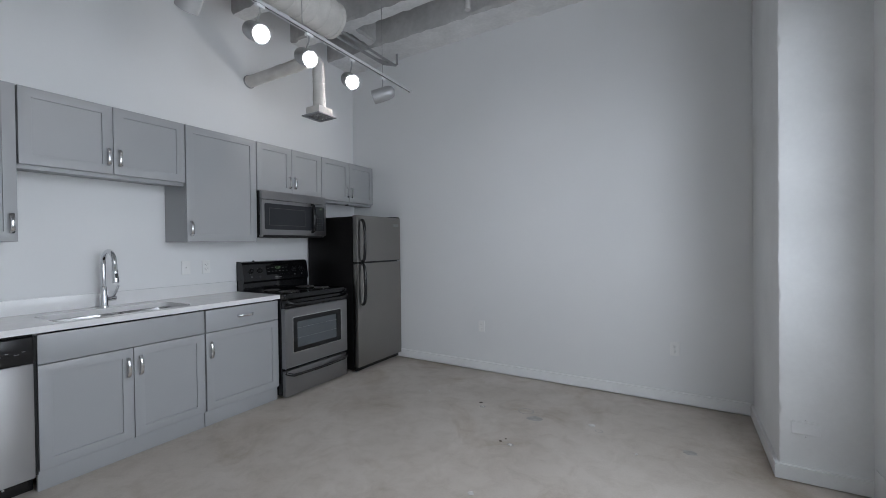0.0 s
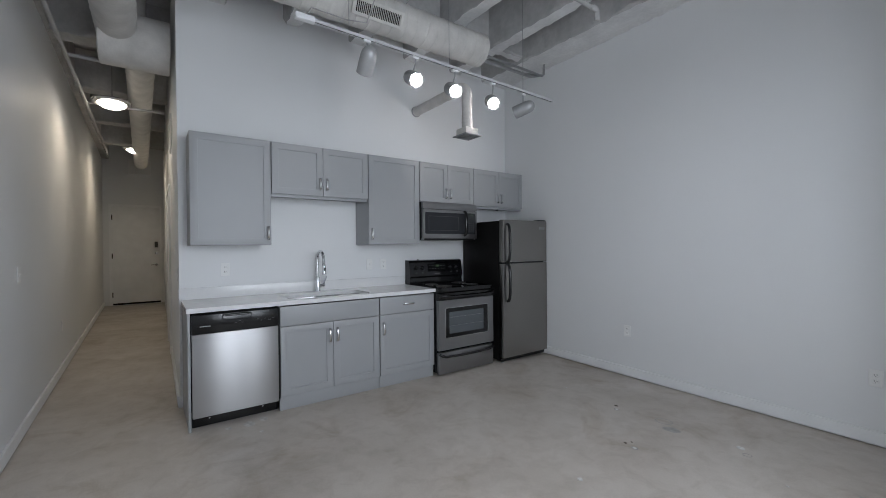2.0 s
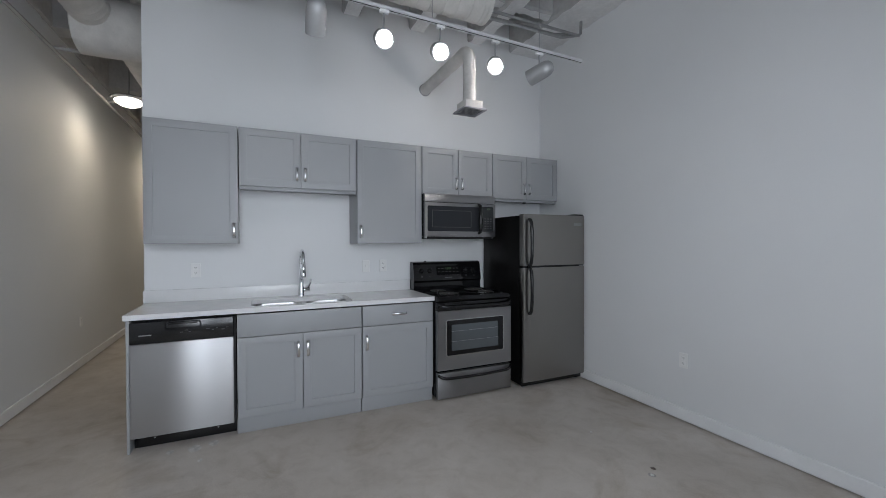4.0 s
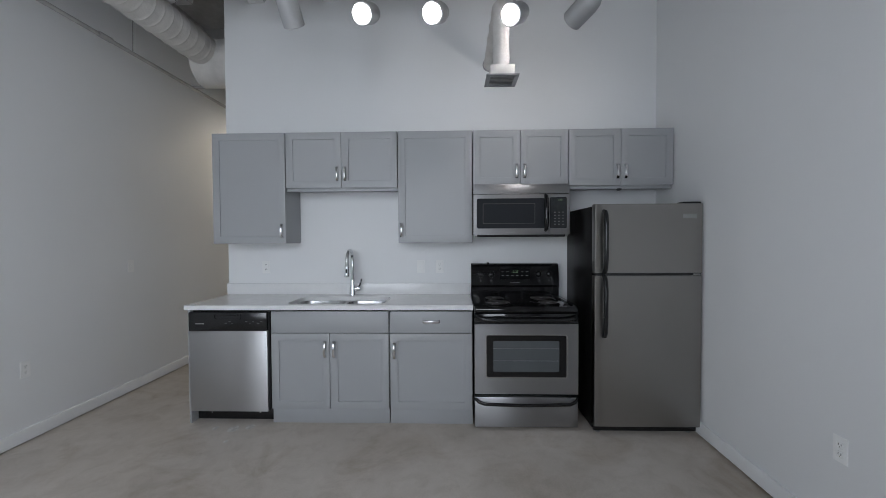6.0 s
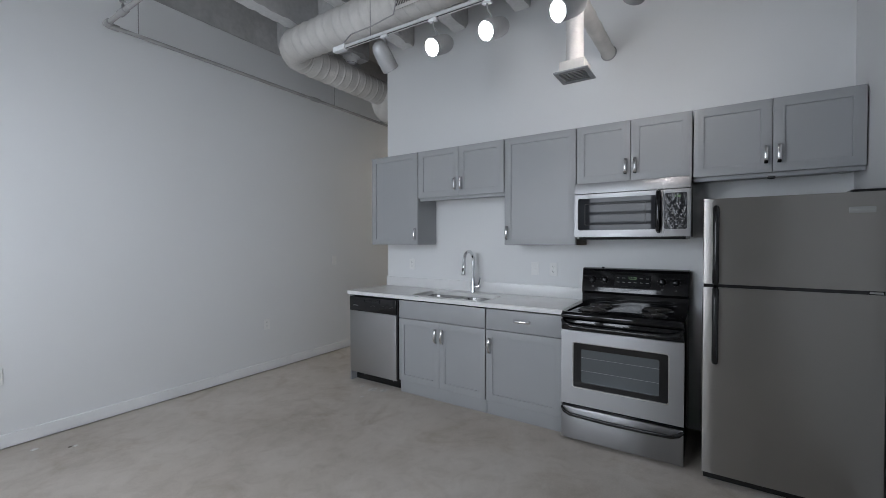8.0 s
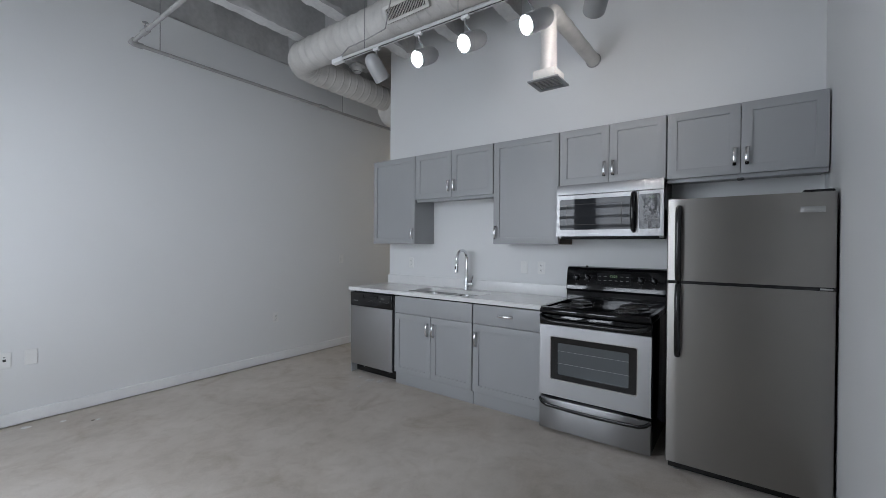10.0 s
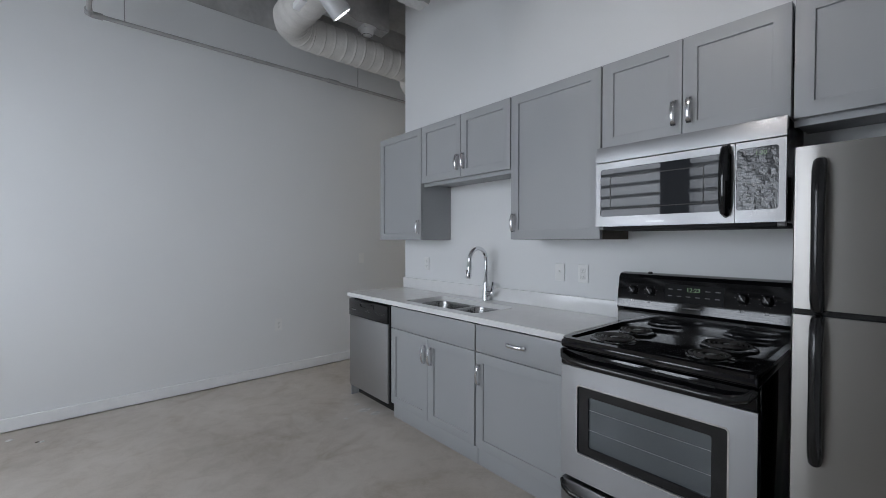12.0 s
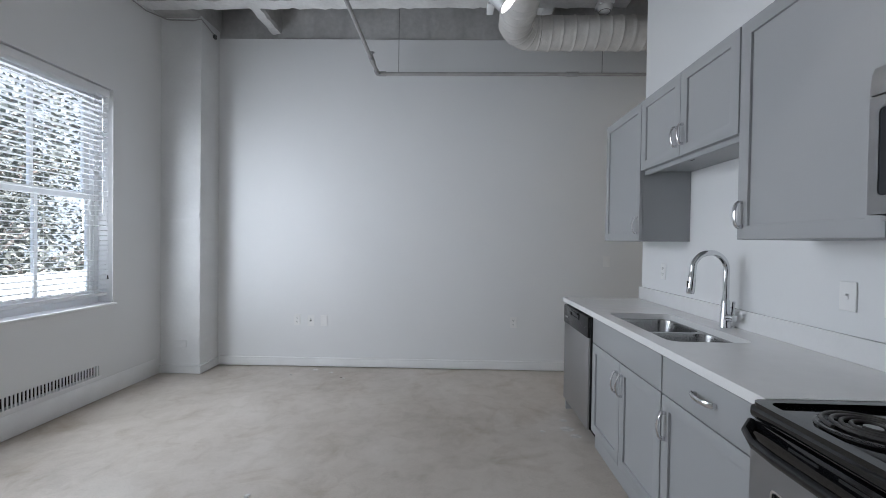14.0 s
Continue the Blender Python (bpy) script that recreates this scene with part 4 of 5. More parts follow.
# ---- windows, blinds and the wall grille ----
for k, (a, b) in enumerate(WINDOWS):
    w = thing("window_%d" % (k + 1), (WIN_X + 0.15, (a + b) / 2, 0.79), "white vinyl double-hung window with daylight behind", "window", kind="structure")
    part("window_frame", plate(rect(a, b, 0.79, 2.615), [rect(a + 0.045, b - 0.045, 0.84, 2.57)], "x", WIN_X + 0.13, WIN_X + 0.215), M_VINYL, w)
    mid = 1.70
    for nm, z0, z1, x0 in (("lower_sash", 0.841, mid + 0.02, 0.14), ("upper_sash", mid - 0.02, 2.569, 0.172)):
        c = (a + b) / 2
        holes = [rect(a + 0.095, c - 0.012, z0 + 0.05, z1 - 0.045), rect(c + 0.012, b - 0.095, z0 + 0.05, z1 - 0.045)]
        s = part(nm, plate(rect(a + 0.046, b - 0.046, z0, z1), holes, "x", WIN_X + x0, WIN_X + x0 + 0.03), M_VINYL, w)
        for u0, u1 in ((a + 0.093, c - 0.010), (c + 0.010, b - 0.093)):
            p = part("pane", box(WIN_X + x0 + 0.013, WIN_X + x0 + 0.017, u0, u1, z0 + 0.048, z1 - 0.043), M_GLASS, s)
            p.visible_shadow = False
    part("sash_lock", box(WIN_X + 0.128, WIN_X + 0.142, (a + b) / 2 - 0.03, (a + b) / 2 + 0.03, mid + 0.005, mid + 0.02, 0.003), M_VINYL, w)
    part("window_sill", box(WIN_X - 0.022, WIN_X + 0.128, a - 0.02, b + 0.02, 0.772, 0.792, 0.003), M_TRIM, w, "white painted sill")
    bl = thing("window_blind", (WIN_X + 0.06, (a + b) / 2, 0.86), "lowered white slatted blind with its slats open", "blind", "window blinds")
    part("headrail", box(WIN_X + 0.02, WIN_X + 0.085, a + 0.012, b - 0.012, 2.545, 2.608, 0.003), M_BLIND, bl)
    part("bottom_rail", box(WIN_X + 0.03, WIN_X + 0.08, a + 0.02, b - 0.02, 0.86, 0.884, 0.004), M_BLIND, bl)
    n = 39
    bm = bmesh.new()
    L = b - a - 0.036
    rows = []
    for i in range(7):
        u = -0.0245 + 0.049 * i / 6
        h = 0.0028 * (1 - (u / 0.0245) ** 2)
        rows.append([bm.verts.new((u, s * L / 2, h + dz)) for s, dz in ((-1, 0), (1, 0), (1, 0.0022), (-1, 0.0022))])
    for r0, r1 in zip(rows, rows[1:]):
        for q in range(4):
            bm.faces.new((r0[q], r0[(q + 1) % 4], r1[(q + 1) % 4], r1[q]))
    bm.faces.new(rows[0])
    bm.faces.new(rows[-1][::-1])
    slat = to_mesh(bm, "slat", M_BLIND)
    rng = random.Random(5 + k)
    for i in range(n):
        s = new("slat", slat)
        s.parent = bl
        s.matrix_local = pose(-0.005, rng.uniform(-0.002, 0.002), 0.047 + i * 0.0418, 0, SLAT + rng.uniform(-2, 2), 0)
    for yy in (a + 0.14, (a + b) / 2, b - 0.14):
        for xx in (WIN_X + 0.031, WIN_X + 0.079):
            part("ladder_cord", sweep([(xx, yy, 0.87), (xx, yy, 2.55)], 0.0012, 5), M_BLIND, bl)
    part("tilt_wand", sweep([(WIN_X + 0.012, a + 0.09, 2.54), (WIN_X + 0.010, a + 0.092, 1.55)], 0.0035, 8), M_BLIND, bl)
    part("lift_cord", sweep([(WIN_X + 0.02, a + 0.03, 2.54), (WIN_X + 0.018, a + 0.034, 1.03)], 0.0013, 5), M_BLIND, bl)
    part("tassel", lathe([(0.003, 0.03), (0.007, 0.0), (0.005, -0.004)], Matrix.Translation((WIN_X + 0.018, a + 0.034, 1.0)), 10), M_SLOT, bl)

vt = thing("wall_grille", (WIN_X + 0.02, 2.695, 0.20), "white slotted heating grille set low in the wall", "grille")
# Black sheet paints the shade between the bars.
part("backing", box(WIN_X + 0.05, WIN_X + 0.055, 1.66, 3.73, 0.19, 0.295), M_DARK, vt, "near-black sheet standing in for the shaded cavity behind the bars")
bar = to_mesh(box(-0.012, -0.008, -0.006, 0.006, 0.0, 0.085), "bar", M_TRIM)
for i in range(79):
    o = new("bar", bar)
    o.parent = vt
    o.location = (-0.007, -1.0125 + i * 0.026, 0.0)
part("lower_rail", box(WIN_X - 0.003, WIN_X + 0.004, 1.64, 3.75, 0.186, 0.1995, 0.001), M_TRIM, vt)


# ---- outlets and switches ----


def wall_plate(kind, at, out, up=0.115, wide=0.07, label="white plastic outlet cover on the wall", n=1):
    """A cover plate standing on a wall, facing out."""
    t = thing(kind, at, label, "switch" if "switch" in kind else "outlet", "wall plates")
    m = aim(at, out)
    z = (m.to_3x3().inverted() @ Vector((0, 0, 1)))
    turn = Matrix.Rotation(math.atan2(-z.x, z.y), 4, "Z")
    m = m @ turn

    def put(name, x0, x1, y0, y1, z0, z1, mat, parent, bevel=0.0015):
        bm = box(x0, x1, y0, y1, z0, z1, bevel, 1)
        bm.transform(m)
        return part(name, bm, mat, parent)

    p = put("cover", -wide / 2, wide / 2, -up / 2, up / 2, 0.0005, 0.007, M_PLATE if up > wide else M_COLUMN, t, 0.002)
    if kind == "wall_switch":
        put("toggle", -0.005, 0.005, -0.012, 0.012, 0.005, 0.009, M_PLATE, p)
        put("lever", -0.003, 0.003, 0.0, 0.011, 0.008, 0.017, M_PLATE, p)
    elif kind == "wall_outlet":
        for s in (-0.021, 0.021):
            r = put("socket", -0.017, 0.017, s - 0.0145, s + 0.0145, 0.005, 0.008, M_PLATE, p, 0.004)
            for u in (-0.0065, 0.0065):
                put("slot", u - 0.0015, u + 0.0015, s - 0.002, s + 0.007, 0.0078, 0.0085, M_SLOT, r, 0)
            put("slot", -0.002, 0.002, s - 0.010, s - 0.006, 0.0078, 0.0085, M_SLOT, r, 0)
    elif kind == "cable_outlet":
        put("jack", -0.009, 0.009, -0.009, 0.009, 0.005, 0.010, M_SLOT, p, 0.002)
        put("jack", -0.006, 0.006, 0.018, 0.028, 0.005, 0.009, M_CONDUIT, p, 0.002)
    for s in (-0.046, 0.046):
        put("screw", -0.002, 0.002, s - 0.002, s + 0.002, 0.0055, 0.0068, M_CONDUIT, p, 0)
    return t


SN = (-0.016, 1, 0)
NN = (0.01, -1, 0)
for kind, x, z in (("wall_outlet", 0.03, 0.50), ("cable_outlet", -0.115, 0.495), ("blank_plate", -0.255, 0.495), ("wall_outlet", -2.28, 0.51), ("wall_switch", -3.25, 1.172), ("wall_outlet", -5.21, 0.51)):
    wall_plate(kind, (x, south(x), z), SN, label={"wall_outlet": "white duplex outlet on the plain wall", "cable_outlet": "white cable jack plate between two other plates", "blank_plate": "white blank cover plate on the plain wall", "wall_switch": "white toggle switch on the plain wall"}[kind])
for x, z in ((-1.37, 0.465), (0.40, 0.45)):
    wall_plate("wall_outlet", (x, north(x), z), NN, label="white duplex outlet above the baseboard")
for kind, y in (("wall_outlet", 1.91), ("wall_switch", 3.32), ("wall_outlet", 3.49)):
    wall_plate(kind, (KX, y, 1.16), (1, 0, 0), label="white cover plate above the worktop upstand")
for x, z in ((-3.95, 1.36), (-3.45, 1.12)):
    wall_plate("wall_switch", (x, hall(x), z), (-0.010, -1, 0), label="white switch on the hallway wall")
for cx, cy, out in ((1.03, CN[1], (0, -1, 0)), (1.09, CS[1], (0, 1, 0))):
    wall_plate("blank_plate", (cx, cy, 0.30), out, up=0.07, wide=0.125, label="painted-over blank plate low on the column")

# ---- track lighting ----
TX = -1.865
tr = thing("track_light_rail", (TX, 3.48, 2.86), "white ceiling-hung lighting track with five heads", "track light")
rail_a, rail_b = Vector((TX, 2.25, 2.905)), Vector((TX + 0.02, 4.76, 2.842))
rail = bmesh.new()
prof = [(-0.015, 0.010), (0.015, 0.010), (0.015, -0.010), (0.007, -0.010), (0.007, -0.003), (-0.007, -0.003), (-0.007, -0.010), (-0.015, -0.010)]
rows = [[rail.verts.new(p + Vector((u, 0, v))) for u, v in prof] for p in (rail_a, rail_b)]
for k in range(8):
    rail.faces.new((rows[0][k], rows[0][(k + 1) % 8], rows[1][(k + 1) % 8], rows[1][k]))
rail.faces.new(rows[0][::-1])
rail.faces.new(rows[1])
part("rail", rail, M_RAIL, tr)
# Strip laid in the rail's groove; its near-black colour stands for the shade there.
slot = bmesh.new()
rows = [[slot.verts.new(p + Vector((u, 0, v))) for u, v in ((-0.0068, -0.0034), (0.0068, -0.0034), (0.0068, -0.0065), (-0.0068, -0.0065))] for p in (rail_a, rail_b)]
for k in range(4):
    slot.faces.new((rows[0][k], rows[0][(k + 1) % 4], rows[1][(k + 1) % 4], rows[1][k]))
slot.faces.new(rows[0][::-1])
slot.faces.new(rows[1])
part("slot", slot, M_DARK, tr, "near-black strip painting the shaded inside of the track slot")
part("feed_box", box(TX - 0.022, TX + 0.022, 2.17, 2.30, 2.886, 2.925, 0.004), M_TRIM, tr)
for yy in (2.55, 3.45, 4.35):
    zz = rail_a.lerp(rail_b, (yy - 2.25) / 2.45).z
    part("hanger", sweep([(TX, yy, zz + 0.01), (TX, yy, SLAB)], 0.003, 6), M_CONDUIT, tr)
feed = [(TX, 2.24, 2.925), (TX - 0.05, 2.30, 3.02), (TX - 0.02, 2.55, 3.00), (TX - 0.06, 2.72, 3.05), (TX - 0.05, 2.80, 3.3), (TX - 0.02, 2.82, SLAB)]
part("feed_cable", sweep(feed, 0.005, 8), M_PIPE, tr)


def track_head(y, z, direction, lit):
    zt = rail_a.lerp(rail_b, (y - 2.25) / 2.45).z - 0.012
    h = thing("spotlight", (TX, y, z), "silver bullet track lamp with a bright bulb" if lit else "silver bullet track lamp turned to the kitchen", "spotlight", "spotlights on the track")
    part("adapter", box(TX - 0.014, TX + 0.014, y - 0.03, y + 0.03, zt - 0.016, zt + 0.004, 0.003), M_TRIM, h)
    d = Vector(direction).normalized()
    mid = Vector((TX, y, z)) - d * (0.075 if lit else 0.0)
    m = aim(mid, d)
    q = 0.0 if lit else -0.045
    part("stem", sweep([(TX, y, zt - 0.012), (TX, y, zt - 0.05), mid + Vector((0, 0, 0.04))], 0.006, 10), M_SILVER, h)
    part("can", lathe([(0.0, -0.115), (0.022, -0.112), (0.042, -0.099), (0.055, -0.075), (0.060, -0.045), (0.061, 0.0), (0.061, 0.088), (0.056, 0.091), (0.055, 0.078 + q), (0.0, 0.070 + q)], m, 32), M_SILVER, h)
    part("bulb", lathe([(0.044, 0.072 + q), (0.044, 0.084 + q), (0.037, 0.096 + q), (0.02, 0.103 + q), (0.0, 0.105 + q)], m, 28), M_BULB, h, "glowing reflector bulb")
    e = mid + d * 0.14
    spot_lamp("track_spot", e, e + d, SPOT_ROOM if lit else SPOT_KITCHEN[y > 4], 105 if lit else 165, (1.0, 0.93, 0.86), 0.035 if lit else 0.02)


track_head(2.690, 2.725, (-0.72, 0.05, -0.75), False)
track_head(3.112, 2.690, (0.85, -0.15, -0.48), True)
track_head(3.510, 2.685, (0.85, -0.25, -0.48), True)
track_head(3.952, 2.668, (0.75, -0.45, -0.48), True)
track_head(4.350, 2.690, (-0.85, -0.45, -0.28), False)


# ---- ducts and pipes ----


def seams(points, r, every, bump):
    """Points at even steps with a ridge where the wrap overlaps."""
    pts, rad = [Vector(points[0])], [r]
    run = 0.0
    for a, b in zip(points, points[1:]):
        a, b = Vector(a), Vector(b)
        n = max(1, int((b - a).length / 0.0125))
        for i in range(1, n + 1):
            pts.append(a.lerp(b, i / n))
            run += (b - a).length / n
            rad.append(r + (bump if run % every < 0.013 else 0.0) + 0.0015 * math.sin(run * 31))
    return pts, rad


DXC, DZC, DR = -2.15, 3.285, 0.147
duct = thing("air_duct", (DXC, 2.6, 3.1), "large white-wrapped round air duct below the ribs", "duct")
line = [(-3.75, 1.15, DZC), (-3.0, 1.15, DZC), (DXC - 0.26, 1.15, DZC)] + arc((DXC - 0.24, 1.39, DZC), (0, -0.24, 0), (0.24, 0, 0), 10) + [(DXC, 1.6, DZC), (DXC, 4.04, DZC)]
pts, rad = seams(line, DR, 0.105, 0.005)
run = part("main_run", sweep(pts, rad, 32), M_DUCT, duct)
part("end_cap", lathe([(DR + 0.004, -0.03), (DR + 0.006, 0.0), (DR - 0.01, 0.012), (0.0, 0.016)], aim((DXC, 4.04, DZC), (0, 1, 0)), 32), M_DUCT, duct)
gl = thing("duct_grille", (DXC + DR, 2.86, 3.2), "white metal slotted air grille on the duct", "vent")
gm = aim((DXC + (DR + 0.004) * math.cos(radians(-28)), 2.86, DZC + (DR + 0.004) * math.sin(radians(-28))), (math.cos(radians(-28)), 0, math.sin(radians(-28))))
gm = Matrix.Translation(gm.translation) @ Matrix(((math.cos(radians(-28)) * 0, -math.sin(radians(-28)), math.cos(radians(-28)), 0), (1, 0, 0, 0), (0, math.cos(radians(-28)), math.sin(radians(-28)), 0), (0, 0, 0, 1)))
fb = plate(rect(-0.22, 0.22, -0.062, 0.062), [rect(-0.197, 0.197, -0.04, 0.04)], "z", 0.0, 0.022)
fb.transform(gm)
part("frame", fb, M_DUCT, gl)
# Near-black sheet on the duct puts shade between the slats.
bk = box(-0.20, 0.20, -0.043, 0.043, 0.002, 0.006)
bk.transform(gm)
part("backing", bk, M_DARK, gl)
for i in range(26):
    s = box(-0.192 + i * 0.0153 - 0.0022, -0.192 + i * 0.0153 + 0.0022, -0.041, 0.041, 0.014, 0.020)
    s.transform(gm)
    part("slat", s, M_DUCT, gl)

hd2 = thing("hall_duct", (-6.0, 1.3, 3.0), "white-wrapped round duct along the hallway ceiling", "duct")
part("plenum", sweep([(-3.72, 1.02, 3.225), (-3.72, 1.03, 3.225), (-3.72, 1.50, 3.225), (-3.72, 1.535, 3.225)], [0.22, 0.235, 0.235, 0.235], 32), M_DUCT, hd2)
pts, rad = seams([(-3.9, 1.31, 3.24), (END_X + 1.2, 1.22, 3.24)], 0.125, 0.16, 0.003)
part("branch", sweep(pts, rad, 20), M_DUCT, hd2)
part("riser", sweep([(-4.35, 1.30, 3.30), (-4.35, 1.30, SLAB)], 0.06, 16), M_DUCT, hd2)

df = thing("ceiling_diffuser", (-2.226, 3.935, 2.43), "small square air outlet on a thin round duct", "vent")
pl = [(KX + 0.002, 3.942, 2.945), (-2.36, 3.937, 2.945)] + arc((-2.33, 3.936, 2.84), (0, 0, 0.105), (0.105, 0, 0), 7) + [(-2.225, 3.935, 2.80), (-2.225, 3.935, 2.50)]
pts, rad = seams(pl, 0.052, 0.16, 0.002)
part("duct", sweep(pts, rad, 20), M_DUCT, df)
part("wall_collar", lathe([(0.062, 0), (0.062, 0.006), (0.054, 0.012)], aim((KX + 0.001, 3.942, 2.945), (1, 0, 0)), 24), M_CONDUIT, df)
part("box", box(-2.302, -2.148, 3.858, 4.012, 2.445, 2.512, 0.003), M_DUCT, df)
part("face_frame", plate(rect(-2.328, -2.122, 3.832, 4.038), [rect(-2.302, -2.148, 3.858, 4.012)], "z", 2.435, 2.444), M_DIFF, df)
for i in range(7):
    xx = -2.297 + i * 0.0225
    sl = box(-0.011, 0.011, 3.859, 4.011, -0.001, 0.001)
    sl.transform(pose(xx + 0.008, 0, 2.441, 0, 35, 0))
    part("louvre", sl, M_DIFF, df)

sm = thing("smoke_detector", (-2.963, 1.231, 3.457), "round white smoke detector on a bracket", "smoke detector")
part("base", lathe([(0.068, 0.0), (0.068, -0.02), (0.055, -0.045), (0.03, -0.062), (0.0, -0.064)], Matrix.Translation((-2.963, 1.22, TOP - 0.04)), 28), M_PLATE, sm)
part("sensor_ring", lathe([(0.05, -0.035), (0.056, -0.038), (0.05, -0.05)], Matrix.Translation((-2.963, 1.22, TOP - 0.04)), 28), M_SLOT, sm)

part("bracket", box(-3.03, -2.896, 1.15, 1.284, TOP - 0.0405, TOP - 0.004, 0.003), M_TRIM, sm)

# sprinkler pipe: along the wall, up, and out across the room
sp = thing("sprinkler_pipe", (-0.83, 0.84, 3.05), "white-painted sprinkler pipe along the wall and ceiling", "pipe")
PZ = 3.06
part("wall_run", sweep([(-8.6, 0.77, PZ), (-0.86, 0.80, PZ)], 0.0165, 12), M_PIPE, sp)
part("elbow", sweep([(-0.92, 0.80, PZ), (-0.855, 0.80, PZ), (-0.838, 0.815, PZ), (-0.838, 0.88, PZ)], 0.024, 12), M_PIPE, sp)
part("cross_run", sweep([(-0.83, 0.80, PZ), (-0.84, 0.86, PZ), (-0.865, 4.04, PZ + 0.03)], 0.0165, 12), M_PIPE, sp)
part("tee", sweep([(-0.842, 1.06, PZ + 0.002), (-0.843, 1.16, PZ + 0.003)], 0.024, 12), M_PIPE, sp)
part("end_elbow", sweep([(-0.865, 3.99, PZ + 0.03), (-0.865, 4.05, PZ + 0.03), (-0.865, 4.07, PZ + 0.01), (-0.865, 4.07, PZ - 0.05)], 0.022, 12), M_PIPE, sp)
part("sprinkler_head", lathe([(0.009, 0), (0.009, 0.03), (0.004, 0.035), (0.004, 0.05), (0.022, 0.052), (0.022, 0.055)], Matrix.Translation((-0.843, 1.11, PZ + 0.02)), 14), M_CONDUIT, sp)
part("hanger", sweep([(-0.855, 2.6, PZ), (-0.855, 2.6, SLAB)], 0.004, 6), M_CONDUIT, sp)
for xx in (-1.05, -3.1):
    part("hanger", sweep([(xx, south(xx) + 0.19 if xx < -2 else 0.80, PZ), (xx, 0.80, SLAB)], 0.004, 6), M_CONDUIT, sp)
part("coupling", sweep([(-2.86, 0.797, PZ), (-2.74, 0.797, PZ)], 0.023, 12), M_PIPE, sp)
for xx in (-5.4, -3.95):
    part("hall_branch", sweep([(xx, 0.77, PZ + 0.02), (xx, 1.53, PZ + 0.02)], 0.0165, 12), M_PIPE, sp)

cd = thing("conduit", (-2.3, 4.5, 3.4), "thin metal conduits running under the ribs", "conduit")
for xx, zz, yy in ((-2.44, 3.385, 4.98), (-2.40, 3.35, 5.04)):
    part("tube", sweep([(xx, 1.6, zz + 0.01), (xx, 3.6, zz), (xx, yy, zz), (-2.37, 5.235, 3.40)], 0.014, 10), M_CONDUIT, cd)
part("tube", sweep([(-2.36, 1.6, 3.40), (-2.36, 4.6, 3.39), (-2.36, 5.20, 3.385), (-2.36, 5.24, 3.41), (-2.36, 5.245, TOP)], 0.014, 10), M_CONDUIT, cd)
cable = thing("loose_cable", (0.9, 1.0, 3.5), "thin white cable tacked round the column top", "cable")
part("wire", sweep([(1.28, 1.7, 3.50), (1.27, 1.2, 3.48), (1.20, 1.01, 3.50), (0.95, 1.01, 3.49), (0.872, 1.0, 3.51), (0.872, 0.78, 3.46)], 0.006, 6), M_PIPE, cable)
box_ob = thing("junction_box", (0.865, 0.78, 3.44), "small dark open junction box by the column", "junction box")
part("case", box(0.860, 0.884, 0.755, 0.795, 3.43, 3.47, 0.003), M_SLOT, box_ob)

# ---- the hallway ----
d1 = thing("door_1", (END_X, 0.95, 0), "plain cream entrance door in a metal frame", "door", kind="structure")
DY0, DY1, DH = 0.63, 1.57, 2.36
part("door_frame", plate([(DY0 - 0.055, 0), (DY0 - 0.055, DH + 0.055), (DY1 + 0.02, DH + 0.055), (DY1 + 0.02, 0), (DY1, 0), (DY1, DH), (DY0, DH), (DY0, 0)], [], "x", END_X, END_X + 0.03), M_TRIM, d1)
leaf = part("leaf", box(END_X + 0.001, END_X + 0.02, DY0 + 0.004, DY1 - 0.004, 0.012, DH - 0.004, 0.002), M_TRIM, d1)
part("sweep", box(END_X + 0.02, END_X + 0.03, DY0 + 0.006, DY1 - 0.006, 0.01, 0.05), M_DARK, leaf)
for zz in (0.25, 1.18, 2.1):
    part("hinge", sweep([(END_X + 0.028, DY0 + 0.002, zz - 0.06), (END_X + 0.028, DY0 + 0.002, zz + 0.06)], 0.011, 8), M_SLOT, leaf)
part("lock", box(END_X + 0.02, END_X + 0.045, DY1 - 0.115, DY1 - 0.05, 1.38, 1.52, 0.008), M_SLOT, leaf)
part("deadbolt", lathe([(0.03, 0), (0.03, 0.012), (0.02, 0.02)], aim((END_X + 0.02, DY1 - 0.085, 1.24), (1, 0, 0)), 18), M_NICKEL, leaf)
part("rose", lathe([(0.03, 0), (0.03, 0.01), (0.012, 0.014), (0.012, 0.05)], aim((END_X + 0.02, DY1 - 0.085, 0.95), (1, 0, 0)), 18), M_NICKEL, leaf)
part("lever", sweep([(END_X + 0.065, DY1 - 0.085, 0.95), (END_X + 0.066, DY1 - 0.13, 0.95), (END_X + 0.06, DY1 - 0.20, 0.945)], 0.010, 10), M_NICKEL, leaf)
d2 = thing("door_2", (-5.84, hall(-5.84), 0), "white side door with flat casing in the hallway", "door", kind="structure")
hy = hall(-5.84)
part("casing", plate([(-6.33, 0), (-6.33, 2.17), (-5.35, 2.17), (-5.35, 0), (-5.42, 0), (-5.42, 2.10), (-6.26, 2.10), (-6.26, 0)], [], "y", hy - 0.03, hy + 0.004), M_TRIM, d2)
part("leaf", box(-6.258, -5.422, hy - 0.014, hy + 0.003, 0.01, 2.098, 0.002), M_TRIM, d2)
pa = thing("access_panel", (END_X, 1.0, 3.15), "white painted access panel above the entrance door", "panel")
part("frame", plate(rect(0.95, 1.40, 3.15, 3.52), [rect(0.97, 1.38, 3.17, 3.50)], "x", END_X, END_X + 0.012), M_TRIM, pa)
